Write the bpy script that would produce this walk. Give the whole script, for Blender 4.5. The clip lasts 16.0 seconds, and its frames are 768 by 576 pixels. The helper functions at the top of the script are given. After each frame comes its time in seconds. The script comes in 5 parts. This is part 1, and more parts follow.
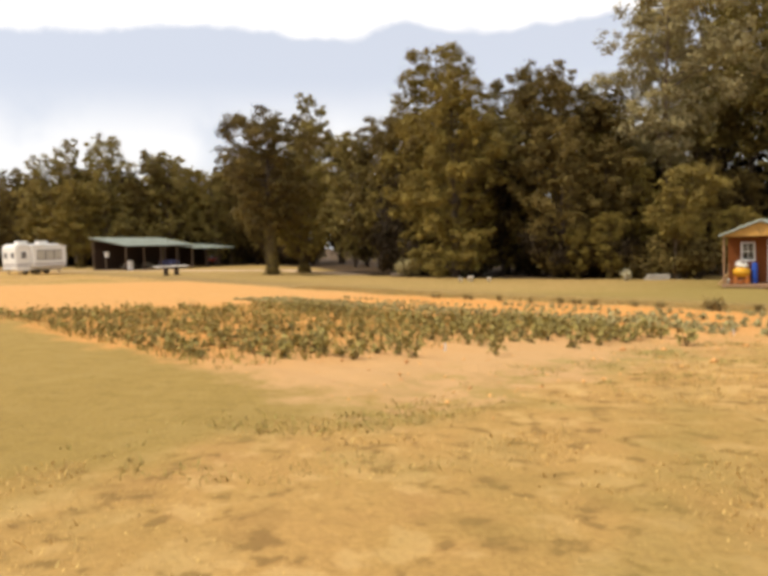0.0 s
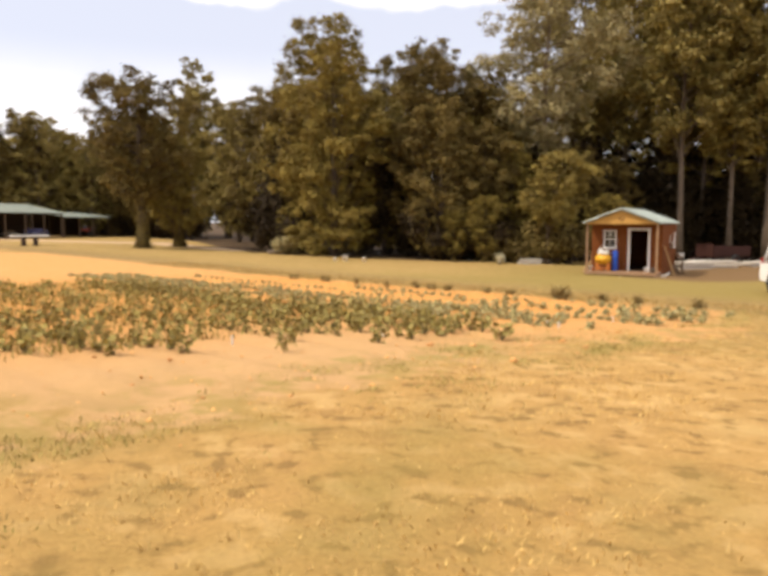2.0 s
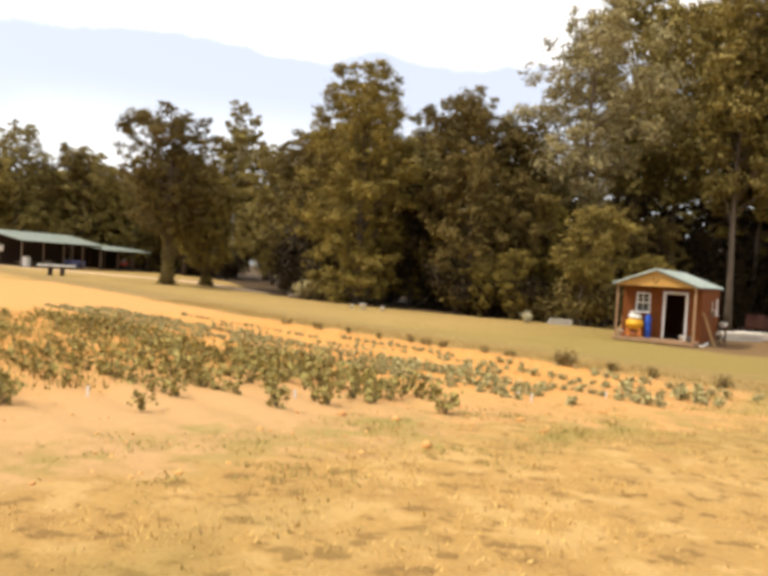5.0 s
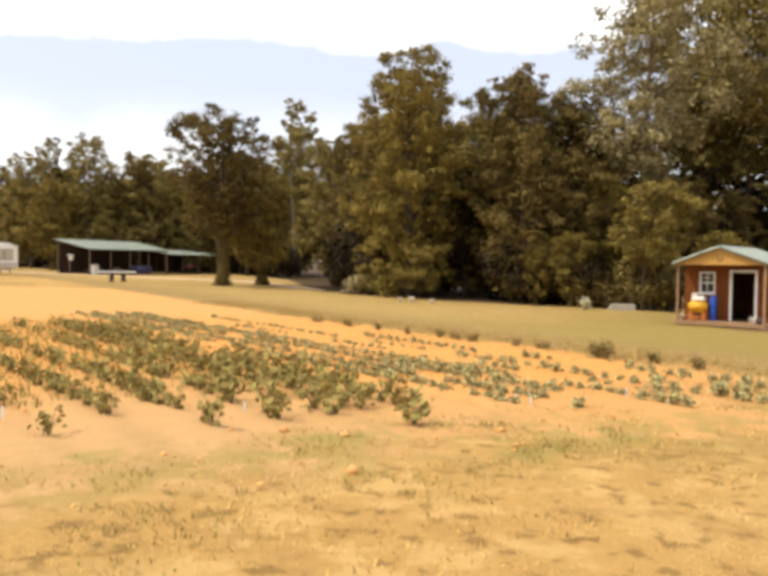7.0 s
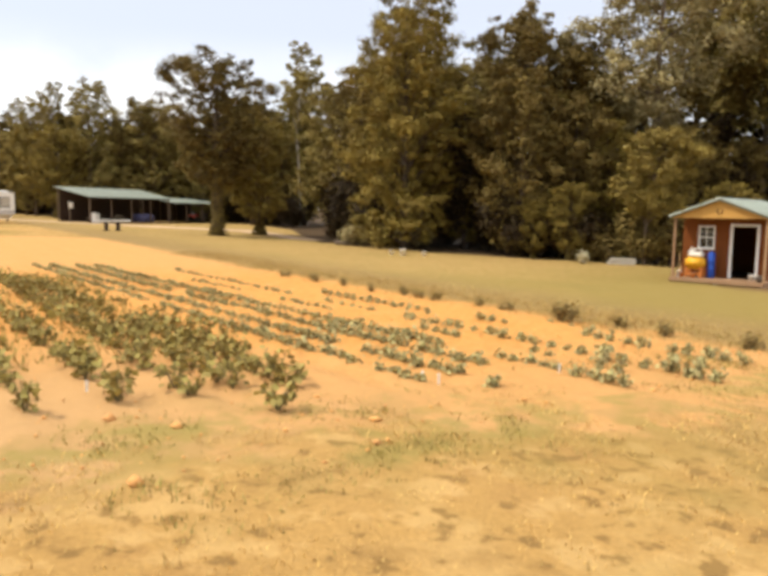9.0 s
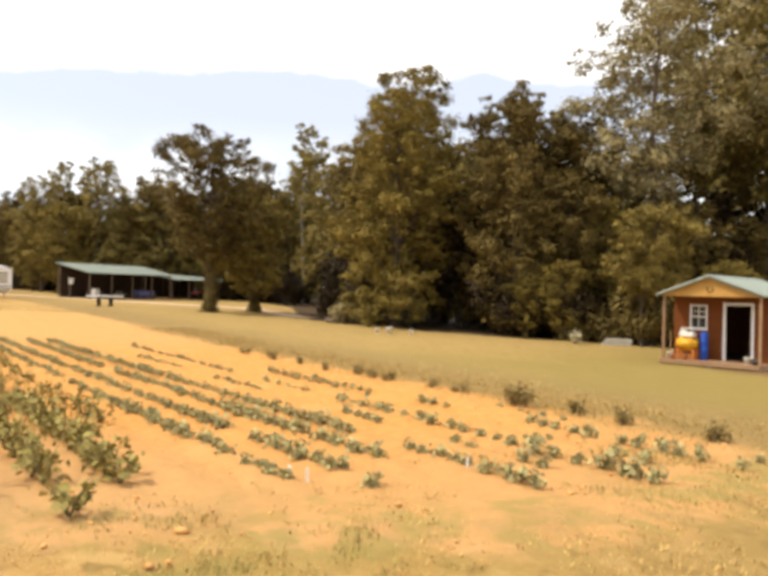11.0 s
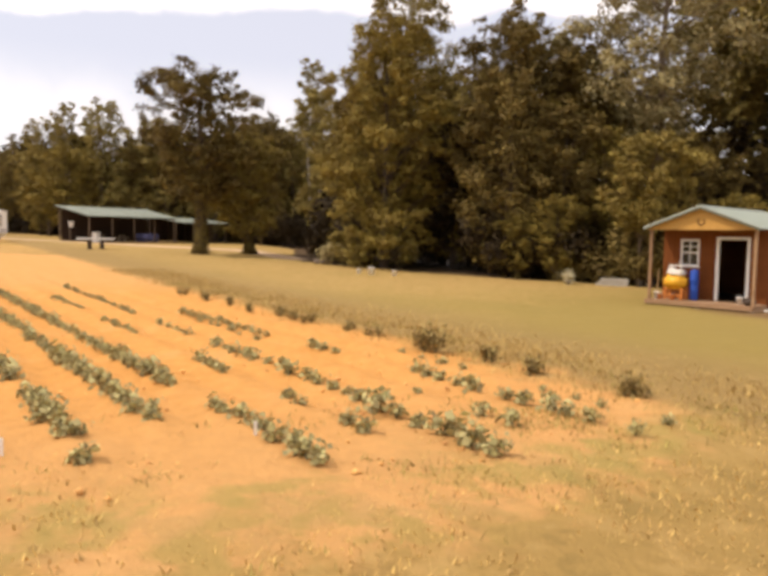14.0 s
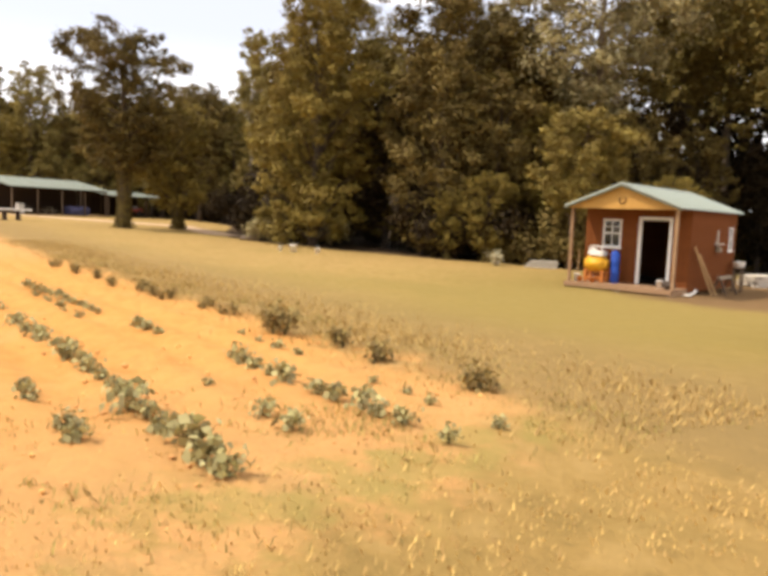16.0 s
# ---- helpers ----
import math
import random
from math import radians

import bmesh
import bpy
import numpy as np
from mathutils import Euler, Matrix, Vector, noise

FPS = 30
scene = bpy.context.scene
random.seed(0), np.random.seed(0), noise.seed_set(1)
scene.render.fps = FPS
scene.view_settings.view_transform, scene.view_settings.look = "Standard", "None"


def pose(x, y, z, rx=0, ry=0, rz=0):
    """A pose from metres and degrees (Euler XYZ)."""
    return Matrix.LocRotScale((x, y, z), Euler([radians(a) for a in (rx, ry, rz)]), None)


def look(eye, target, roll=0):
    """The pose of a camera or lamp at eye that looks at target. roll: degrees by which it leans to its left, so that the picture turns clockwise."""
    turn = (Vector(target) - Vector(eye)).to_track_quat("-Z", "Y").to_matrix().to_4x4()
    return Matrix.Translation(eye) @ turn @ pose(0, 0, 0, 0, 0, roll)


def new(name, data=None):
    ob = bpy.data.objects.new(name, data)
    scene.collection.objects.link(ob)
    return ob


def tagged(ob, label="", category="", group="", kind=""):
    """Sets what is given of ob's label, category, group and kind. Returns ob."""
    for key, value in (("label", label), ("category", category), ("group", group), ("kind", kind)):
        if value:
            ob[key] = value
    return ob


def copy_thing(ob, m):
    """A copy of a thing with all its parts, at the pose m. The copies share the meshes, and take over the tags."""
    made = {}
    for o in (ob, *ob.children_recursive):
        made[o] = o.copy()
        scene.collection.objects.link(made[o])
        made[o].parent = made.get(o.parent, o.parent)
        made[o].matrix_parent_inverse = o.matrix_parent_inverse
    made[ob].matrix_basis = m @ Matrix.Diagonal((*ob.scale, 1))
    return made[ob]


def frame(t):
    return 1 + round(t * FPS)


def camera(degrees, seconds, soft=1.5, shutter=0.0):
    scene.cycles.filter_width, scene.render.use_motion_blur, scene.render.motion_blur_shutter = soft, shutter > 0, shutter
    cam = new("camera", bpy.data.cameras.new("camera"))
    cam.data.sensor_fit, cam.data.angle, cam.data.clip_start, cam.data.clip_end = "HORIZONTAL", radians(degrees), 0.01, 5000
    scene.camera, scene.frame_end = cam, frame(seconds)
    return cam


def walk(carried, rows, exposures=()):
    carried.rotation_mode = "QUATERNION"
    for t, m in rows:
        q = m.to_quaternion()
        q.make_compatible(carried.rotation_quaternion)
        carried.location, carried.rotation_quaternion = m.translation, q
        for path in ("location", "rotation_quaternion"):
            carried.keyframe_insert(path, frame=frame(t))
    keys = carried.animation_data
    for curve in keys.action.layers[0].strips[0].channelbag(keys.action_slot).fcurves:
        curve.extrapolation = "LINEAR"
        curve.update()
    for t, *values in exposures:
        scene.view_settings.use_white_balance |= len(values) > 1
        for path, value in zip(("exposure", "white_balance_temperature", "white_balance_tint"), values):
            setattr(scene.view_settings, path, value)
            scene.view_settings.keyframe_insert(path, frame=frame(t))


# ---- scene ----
cam = camera(57.2, 16.0, soft=4.2)
PATH = [
    (0, (0.373, 0.018, 2.231), (0.241, 2.011, 2.114), -1.9),
    (0.5, (0.924, 0.098, 2.218), (0.832, 2.094, 2.13), -1.0),
    (1, (1.301, 0.57, 2.263), (1.4, 2.562, 2.118), 1.4),
    (1.5, (1.723, 1.053, 2.276), (1.935, 3.033, 2.088), -0.8),
    (2, (2.186, 1.42, 2.269), (2.331, 3.406, 2.082), 0.0),
    (2.5, (2.562, 1.722, 2.255), (2.724, 3.713, 2.158), 0.4),
    (3, (2.847, 2.029, 2.239), (2.925, 4.024, 2.12), 1.2),
    (5.5, (4.668, 4.046, 2.111), (4.664, 6.046, 2.074), 3.2),
    (6, (5.057, 4.338, 2.222), (5.008, 6.335, 2.125), 1.2),
    (6.5, (5.318, 4.801, 2.164), (5.241, 6.799, 2.106), 2.6),
    (7, (5.74, 5.08, 2.162), (5.529, 7.067, 2.088), 0.5),
    (7.5, (6.047, 5.486, 2.238), (5.773, 7.459, 2.058), -0.2),
    (8, (6.423, 5.961, 2.27), (6.205, 7.941, 2.091), -1.7),
    (8.5, (6.842, 6.316, 2.279), (6.596, 8.286, 2.036), 0.3),
    (11, (8.713, 8.253, 2.117), (8.399, 10.228, 2.124), 1.3),
    (11.5, (9.028, 8.629, 2.093), (8.654, 10.594, 2.069), 0.3),
    (12, (9.401, 9.032, 2.052), (9.061, 11.001, 2.136), 1.3),
    (12.5, (9.708, 9.458, 2.007), (9.276, 11.411, 1.995), 1.3),
    (13, (10.07, 9.94, 1.952), (9.631, 11.89, 1.884), 1.9),
    (13.5, (10.389, 10.333, 1.921), (9.918, 12.271, 1.768), -0.3),
    (14, (10.768, 10.723, 1.869), (10.379, 12.679, 1.716), 0.9),
    (14.5, (11.034, 11.25, 1.81), (10.697, 13.217, 1.679), 1.9),
    (15, (11.417, 11.636, 1.744), (11.031, 13.594, 1.619), 2.2),
    (15.5, (11.667, 12.165, 1.658), (11.339, 14.137, 1.598), 2.3),
    (16, (12.078, 12.64, 1.637), (11.814, 14.612, 1.436), 2.2),
]
walk(cam, [(t, look(eye, at, roll)) for t, eye, at, roll in PATH],
     exposures=((0, -0.38, 6600, 10), (0.5, -0.2, 6550, 10), (1.5, -0.15, 6550, 13), (2.2, -0.2, 6600, 14), (3.2, -0.15, 6550, 13), (5.5, -0.1, 6500, 9), (8.0, -0.15, 6500, 9), (11.0, -0.1, 6500, 9), (12.0, -0.12, 6550, 10), (13.0, -0.2, 6850, 13), (14.0, -0.27, 6850, 16), (14.5, -0.16, 6750, 14), (15.0, -0.02, 6650, 13), (16, 0.0, 6700, 13)))


# ---------------------------------------------------------------- light
SUN_FROM = Vector((-0.98, -0.16, 0.0)).normalized()      # where the sun stands, level part
SUN_ELEV = radians(53)

world = bpy.data.worlds.new("sky")
scene.world = world
world.use_nodes = True


def node(tree, kind, **values):
    n = tree.nodes.new(kind)
    for key, value in values.items():
        n.inputs[int(key[1:]) if key[0] == "i" and key[1:].isdigit() else key.replace("_", " ")].default_value = value
    return n


def math_node(tree, op, a, b=0.0, c=None):
    n = tree.nodes.new("ShaderNodeMath")
    n.operation = op
    for i, v in enumerate((a, b) if c is None else (a, b, c)):
        if isinstance(v, (int, float)):
            n.inputs[i].default_value = v
        else:
            tree.links.new(v, n.inputs[i])
    return n.outputs[0]


def step_node(tree, value, low, high):
    n = tree.nodes.new("ShaderNodeMapRange")
    n.interpolation_type = "SMOOTHSTEP"
    tree.links.new(value, n.inputs[0])
    for i, v in ((1, low), (2, high)):
        if isinstance(v, (int, float)):
            n.inputs[i].default_value = v
        else:
            tree.links.new(v, n.inputs[i])
    return n.outputs[0]


def mix_node(tree, fac, a, b, blend="MIX"):
    n = tree.nodes.new("ShaderNodeMix")
    n.data_type, n.blend_type = "RGBA", blend
    for i, v in ((0, fac), (6, a), (7, b)):
        if isinstance(v, (int, float)):
            n.inputs[i].default_value = v
        elif isinstance(v, tuple):
            n.inputs[i].default_value = (*v, 1.0)
        else:
            tree.links.new(v, n.inputs[i])
    return n.outputs[2]


def noise_node(tree, vector, scale, detail=4.0, rough=0.55):
    n = tree.nodes.new("ShaderNodeTexNoise")
    n.inputs["Scale"].default_value, n.inputs["Detail"].default_value, n.inputs["Roughness"].default_value = scale, detail, rough
    tree.links.new(vector, n.inputs["Vector"])
    return n.outputs[0]


def build_sky():
    nt = world.node_tree
    nt.nodes.clear()
    out = nt.nodes.new("ShaderNodeOutputWorld")
    bg = nt.nodes.new("ShaderNodeBackground")
    bg.inputs["Strength"].default_value = 0.13
    sky = nt.nodes.new("ShaderNodeTexSky")
    sky.sky_type, sky.sun_disc = "NISHITA", False
    sky.sun_elevation, sky.sun_rotation = SUN_ELEV, math.atan2(SUN_FROM.x, SUN_FROM.y)
    sky.air_density, sky.dust_density = 1.0, 1.5
    way = nt.nodes.new("ShaderNodeTexCoord").outputs["Generated"]
    split = nt.nodes.new("ShaderNodeSeparateXYZ")
    nt.links.new(way, split.inputs[0])
    z = split.outputs[2]
    wobble = noise_node(nt, way, 8.0, 5.0, 0.5)
    slope = math_node(nt, "MULTIPLY", math_node(nt, "MINIMUM", math_node(nt, "ADD", split.outputs[0], 0.3), 0.0), 0.085)
    edge = math_node(nt, "ADD", math_node(nt, "MULTIPLY_ADD", wobble, 0.06, 0.25), slope)
    bank = step_node(nt, math_node(nt, "SUBTRACT", z, edge), 0.0, 0.012)
    puffs = step_node(nt, noise_node(nt, way, 4.0, 5.0, 0.55), 0.30, 0.56)
    low = math_node(nt, "SUBTRACT", 1.0, step_node(nt, z, 0.13, 0.235))
    haze = mix_node(nt, 0.72, sky.outputs[0], (8.7, 9.1, 10.2))
    with_puffs = mix_node(nt, math_node(nt, "MULTIPLY", puffs, low), haze, (10.6, 10.6, 10.7))
    whole = mix_node(nt, bank, with_puffs, (11.4, 11.3, 11.4))
    nt.links.new(whole, bg.inputs["Color"])
    nt.links.new(bg.outputs[0], out.inputs[0])


build_sky()
sun = new("sun", bpy.data.lights.new("sun", "SUN"))
sun.data.energy, sun.data.angle, sun.data.color = 4.35, radians(0.6), (1.0, 0.91, 0.76)
sun.matrix_world = look(Vector((SUN_FROM.x * math.cos(SUN_ELEV), SUN_FROM.y * math.cos(SUN_ELEV), math.sin(SUN_ELEV))) * 60, (0, 0, 0))


# ---------------------------------------------------------------- materials
def material(name, colour, dark=None, rough=0.8, grain=30.0, blot=2.0, bump=0.2, metal=0.0, amount=0.35, per_object=0.0, spec=0.3, island=0.0):
    """A surface with a fine grain and larger blots between its colour and a darker one."""
    m = bpy.data.materials.new(name)
    m.use_nodes = True
    nt = m.node_tree
    bsdf = nt.nodes["Principled BSDF"]
    at = nt.nodes.new("ShaderNodeTexCoord").outputs["Object"]
    dark = dark or tuple(c * 0.6 for c in colour)
    fine, wide = noise_node(nt, at, grain, 5.0, 0.65), noise_node(nt, at, blot, 4.0, 0.6)
    fac = math_node(nt, "ADD", math_node(nt, "MULTIPLY", step_node(nt, fine, 0.3, 0.7), amount),
                    math_node(nt, "MULTIPLY", step_node(nt, wide, 0.35, 0.7), amount))
    col = mix_node(nt, fac, colour, dark)
    if per_object or island:
        if island:
            rnd = nt.nodes.new("ShaderNodeNewGeometry").outputs["Random Per Island"]
            spread = island
        else:
            rnd = nt.nodes.new("ShaderNodeObjectInfo").outputs["Random"]
            spread = per_object
        val = math_node(nt, "MULTIPLY_ADD", rnd, spread * 2, 1.0 - spread)
        hsv = nt.nodes.new("ShaderNodeHueSaturation")
        nt.links.new(val, hsv.inputs["Value"])
        nt.links.new(math_node(nt, "MULTIPLY_ADD", rnd, 0.05 * spread, 0.5 - 0.025 * spread), hsv.inputs["Hue"])
        nt.links.new(col, hsv.inputs["Color"])
        col = hsv.outputs[0]
    nt.links.new(col, bsdf.inputs["Base Color"])
    bsdf.inputs["Roughness"].default_value, bsdf.inputs["Metallic"].default_value = rough, metal
    bsdf.inputs["Specular IOR Level"].default_value = spec
    if bump:
        b = nt.nodes.new("ShaderNodeBump")
        b.inputs["Strength"].default_value, b.inputs["Distance"].default_value = bump, 0.02
        nt.links.new(fine, b.inputs["Height"])
        nt.links.new(b.outputs[0], bsdf.inputs["Normal"])
    return m


def leaf_material(name, colour, dark, island=0.2):
    """Leaves: thin, a little light comes through."""
    m = material(name, colour, dark, rough=0.65, grain=3.0, blot=0.45, bump=0.0, amount=0.5, island=island, spec=0.1)
    nt = m.node_tree
    bsdf = nt.nodes["Principled BSDF"]
    thin = nt.nodes.new("ShaderNodeBsdfTranslucent")
    src = bsdf.inputs["Base Color"].links[0].from_socket
    nt.links.new(src, thin.inputs["Color"])
    both = nt.nodes.new("ShaderNodeMixShader")
    both.inputs[0].default_value = 0.08
    nt.links.new(bsdf.outputs[0], both.inputs[1])
    nt.links.new(thin.outputs[0], both.inputs[2])
    nt.links.new(both.outputs[0], nt.nodes["Material Output"].inputs["Surface"])
    return m


M = {
    "leaf_dark": leaf_material("leaf_dark", (0.22, 0.158, 0.046), (0.048, 0.032, 0.011), 0.3),
    "leaf_olive": leaf_material("leaf_olive", (0.33, 0.244, 0.056), (0.082, 0.056, 0.015), 0.3),
    "leaf_fresh": leaf_material("leaf_fresh", (0.32, 0.24, 0.062), (0.13, 0.094, 0.028), 0.3),
    "leaf_grey": leaf_material("leaf_grey", (0.42, 0.35, 0.17), (0.19, 0.155, 0.075), 0.3),
    "leaf_pale": leaf_material("leaf_pale", (0.36, 0.278, 0.084), (0.14, 0.105, 0.033), 0.3),
    # near-black leaves: the shade inside the wood is put into the colour
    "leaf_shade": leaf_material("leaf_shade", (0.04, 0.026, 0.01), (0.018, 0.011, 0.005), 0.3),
    "bark": material("bark", (0.095, 0.07, 0.05), (0.042, 0.032, 0.024), grain=14, blot=1.5, bump=0.6, rough=0.95),
    "bark_white": material("bark_white", (0.50, 0.45, 0.36), (0.27, 0.235, 0.19), grain=7, blot=1.0, bump=0.3, rough=0.85),
    "bark_pale": material("bark_pale", (0.18, 0.135, 0.095), (0.075, 0.055, 0.04), grain=9, blot=1.2, bump=0.4, rough=0.9),
    "crop_leaf": leaf_material("crop_leaf", (0.34, 0.272, 0.085), (0.165, 0.125, 0.042), 0.4),
    "crop_grey": leaf_material("crop_grey", (0.45, 0.395, 0.185), (0.25, 0.212, 0.10), 0.45),
    "weed_leaf": leaf_material("weed_leaf", (0.33, 0.24, 0.09), (0.19, 0.135, 0.052), 0.4),
    "stem": material("stem", (0.16, 0.14, 0.06), grain=40, bump=0.1),
    "straw": leaf_material("straw", (0.66, 0.44, 0.16), (0.5, 0.32, 0.115), 0.3),
    "tuft": leaf_material("tuft", (0.52, 0.35, 0.13), (0.38, 0.25, 0.09), 0.3),
    "grass_green": leaf_material("grass_green", (0.38, 0.295, 0.095), (0.26, 0.2, 0.062), 0.4),
    "weed_green": leaf_material("weed_green", (0.36, 0.285, 0.085), (0.24, 0.185, 0.058), 0.35),
    "clod": material("clod", (0.70, 0.36, 0.12), (0.56, 0.28, 0.09), grain=25, bump=0.5, island=0.25),
    "siding": material("siding", (0.20, 0.066, 0.02), (0.11, 0.036, 0.011), grain=18, blot=1.6, bump=0.4, rough=0.9, spec=0.1),
    "gable": material("gable", (0.54, 0.30, 0.075), (0.38, 0.20, 0.05), grain=16, blot=1.2, bump=0.25, rough=0.6),
    "white_paint": material("white_paint", (0.84, 0.82, 0.78), (0.70, 0.67, 0.61), grain=25, blot=2.5, bump=0.1, rough=0.5, amount=0.25),
    "white_plastic": material("white_plastic", (0.82, 0.80, 0.75), (0.66, 0.62, 0.55), grain=20, blot=3, bump=0.05, rough=0.4, amount=0.25),
    "deck_wood": material("deck_wood", (0.36, 0.22, 0.12), (0.22, 0.13, 0.075), grain=15, blot=2, bump=0.4, rough=0.85, per_object=0.12),
    "raw_wood": material("raw_wood", (0.52, 0.34, 0.16), (0.36, 0.22, 0.10), grain=14, blot=2, bump=0.3, rough=0.8),
    "grey_wood": material("grey_wood", (0.36, 0.30, 0.22), (0.2, 0.16, 0.12), grain=14, blot=2, bump=0.4, rough=0.9),
    "pale_lumber": material("pale_lumber", (0.70, 0.64, 0.54), (0.5, 0.43, 0.34), grain=12, blot=2, bump=0.3, rough=0.85, per_object=0.15),
    "roof_green": material("roof_green", (0.39, 0.43, 0.38), (0.28, 0.32, 0.285), grain=10, blot=0.8, bump=0.08, rough=0.38, metal=0.25, amount=0.3),
    "roof_old": material("roof_old", (0.25, 0.28, 0.235), (0.17, 0.19, 0.16), grain=10, blot=0.8, bump=0.08, rough=0.55, metal=0.1, amount=0.3),
    "trim_green": material("trim_green", (0.13, 0.13, 0.085), (0.08, 0.08, 0.05), grain=10, rough=0.5, bump=0.05),
    "post_dark": material("post_dark", (0.15, 0.105, 0.07), (0.08, 0.055, 0.038), grain=14, blot=2, bump=0.4, rough=0.9),
    "bag_plastic": material("bag_plastic", (0.085, 0.06, 0.045), (0.03, 0.022, 0.018), grain=14, blot=5, bump=0.5, rough=0.5),
    # darker brown that puts the shade on the pavilion's concrete floor into the colour
    "floor_shade": material("floor_shade", (0.30, 0.20, 0.12), (0.19, 0.125, 0.075), grain=12, blot=1.5, bump=0.4, rough=0.95),
    "yellow_plastic": material("yellow_plastic", (0.80, 0.42, 0.03), (0.62, 0.30, 0.02), grain=15, blot=4, bump=0.05, rough=0.4),
    "orange_plastic": material("orange_plastic", (0.62, 0.22, 0.05), (0.45, 0.15, 0.03), grain=15, blot=4, bump=0.05, rough=0.45),
    "blue_plastic": material("blue_plastic", (0.02, 0.08, 0.42), (0.015, 0.05, 0.28), grain=15, blot=4, bump=0.05, rough=0.4),
    "tarp": material("tarp", (0.10, 0.10, 0.20), (0.05, 0.05, 0.11), grain=8, blot=2, bump=0.4, rough=0.6),
    # near-black brown: interior shade put into the colour; also the table's dark legs
    "dark_brown_shade": material("dark_brown_shade", (0.06, 0.035, 0.025), (0.03, 0.02, 0.015), grain=8, bump=0.2),
    "iron": material("iron", (0.12, 0.06, 0.03), (0.06, 0.03, 0.015), grain=20, rough=0.7, metal=0.4),
    "rust": material("rust", (0.055, 0.018, 0.012), (0.03, 0.011, 0.008), grain=10, blot=2, bump=0.4, rough=0.85),
    "tractor_red": material("tractor_red", (0.42, 0.06, 0.035), (0.26, 0.035, 0.02), grain=12, rough=0.45),
    "rubber": material("rubber", (0.03, 0.028, 0.026), grain=30, rough=0.85, bump=0.4),
    "steel": material("steel", (0.55, 0.53, 0.5), grain=20, rough=0.35, metal=0.8, bump=0.05),
    "car_paint": material("car_paint", (0.80, 0.79, 0.76), (0.72, 0.70, 0.66), grain=4, blot=1, rough=0.2, bump=0.0, amount=0.15, spec=0.5),
    "rv_white": material("rv_white", (0.84, 0.82, 0.78), (0.62, 0.58, 0.52), grain=6, blot=0.8, rough=0.4, bump=0.02, amount=0.25),
    "rv_stripe": material("rv_stripe", (0.33, 0.29, 0.30), grain=8, rough=0.45, bump=0.0),
    "curtain": material("curtain", (0.5, 0.46, 0.38), (0.38, 0.34, 0.28), grain=10, rough=0.8, bump=0.1),
    "grey_trim": material("grey_trim", (0.16, 0.15, 0.15), grain=12, rough=0.6, bump=0.05),
    "stone": material("stone", (0.50, 0.46, 0.38), (0.32, 0.28, 0.23), grain=12, blot=3, bump=0.6, rough=0.9),
    "flower": leaf_material("flower", (0.75, 0.70, 0.50), (0.55, 0.48, 0.3), 0.2),
    "red_lamp": material("red_lamp", (0.45, 0.03, 0.02), rough=0.2, bump=0.0, spec=0.5),
}


def glass_material():
    m = bpy.data.materials.new("window_glass")
    m.use_nodes = True
    b = m.node_tree.nodes["Principled BSDF"]
    b.inputs["Base Color"].default_value = (0.25, 0.27, 0.27, 1)
    b.inputs["Roughness"].default_value, b.inputs["IOR"].default_value = 0.04, 1.5
    b.inputs["Transmission Weight"].default_value = 0.85
    return m


M["glass"] = glass_material()


# ---------------------------------------------------------------- shape helpers
def add_box(bm, size, at=(0, 0, 0), turn=None, bevel=0.0):
    """A box with its centre at `at`; edges rounded by `bevel`."""
    m = Matrix.Translation(at) @ (turn.to_4x4() if turn else Matrix.Identity(4)) @ Matrix.Diagonal((*size, 1))
    made = bmesh.ops.create_cube(bm, size=1.0, matrix=m)
    if bevel:
        edges = list({e for v in made["verts"] for e in v.link_edges})
        bmesh.ops.bevel(bm, geom=edges, offset=bevel, segments=2, affect="EDGES")


def add_tube(bm, points, radii, sides=8, cap=True):
    """A tapered tube along points."""
    rings = []
    points = [Vector(p) for p in points]
    for i, (p, r) in enumerate(zip(points, radii)):
        way = (points[min(i + 1, len(points) - 1)] - points[max(i - 1, 0)]).normalized()
        side = way.orthogonal().normalized()
        if i and abs(side.dot(last)) < 0.98:
            side = (last - way * last.dot(way)).normalized()
        last = side
        other = way.cross(side)
        rings.append([bm.verts.new(p + (side * math.cos(a) + other * math.sin(a)) * r) for a in (2 * math.pi * k / sides for k in range(sides))])
    for a, b in zip(rings, rings[1:]):
        for k in range(sides):
            bm.faces.new((a[k], a[(k + 1) % sides], b[(k + 1) % sides], b[k]))
    if cap:
        bm.faces.new(rings[0][::-1])
        bm.faces.new(rings[-1])


def add_lathe(bm, profile, at=(0, 0, 0), sides=16, axis="Z"):
    """A turned shape from (radius, height) pairs, closed at both ends."""
    turn = {"Z": Matrix.Identity(3), "X": Matrix.Rotation(radians(90), 3, "Y"), "Y": Matrix.Rotation(radians(-90), 3, "X")}[axis]
    rings = [[bm.verts.new(turn @ Vector((r * math.cos(2 * math.pi * k / sides), r * math.sin(2 * math.pi * k / sides), h)) + Vector(at)) for k in range(sides)] for r, h in profile]
    for a, b in zip(rings, rings[1:]):
        for k in range(sides):
            bm.faces.new((a[k], a[(k + 1) % sides], b[(k + 1) % sides], b[k]))
    bm.faces.new(rings[0][::-1])
    bm.faces.new(rings[-1])


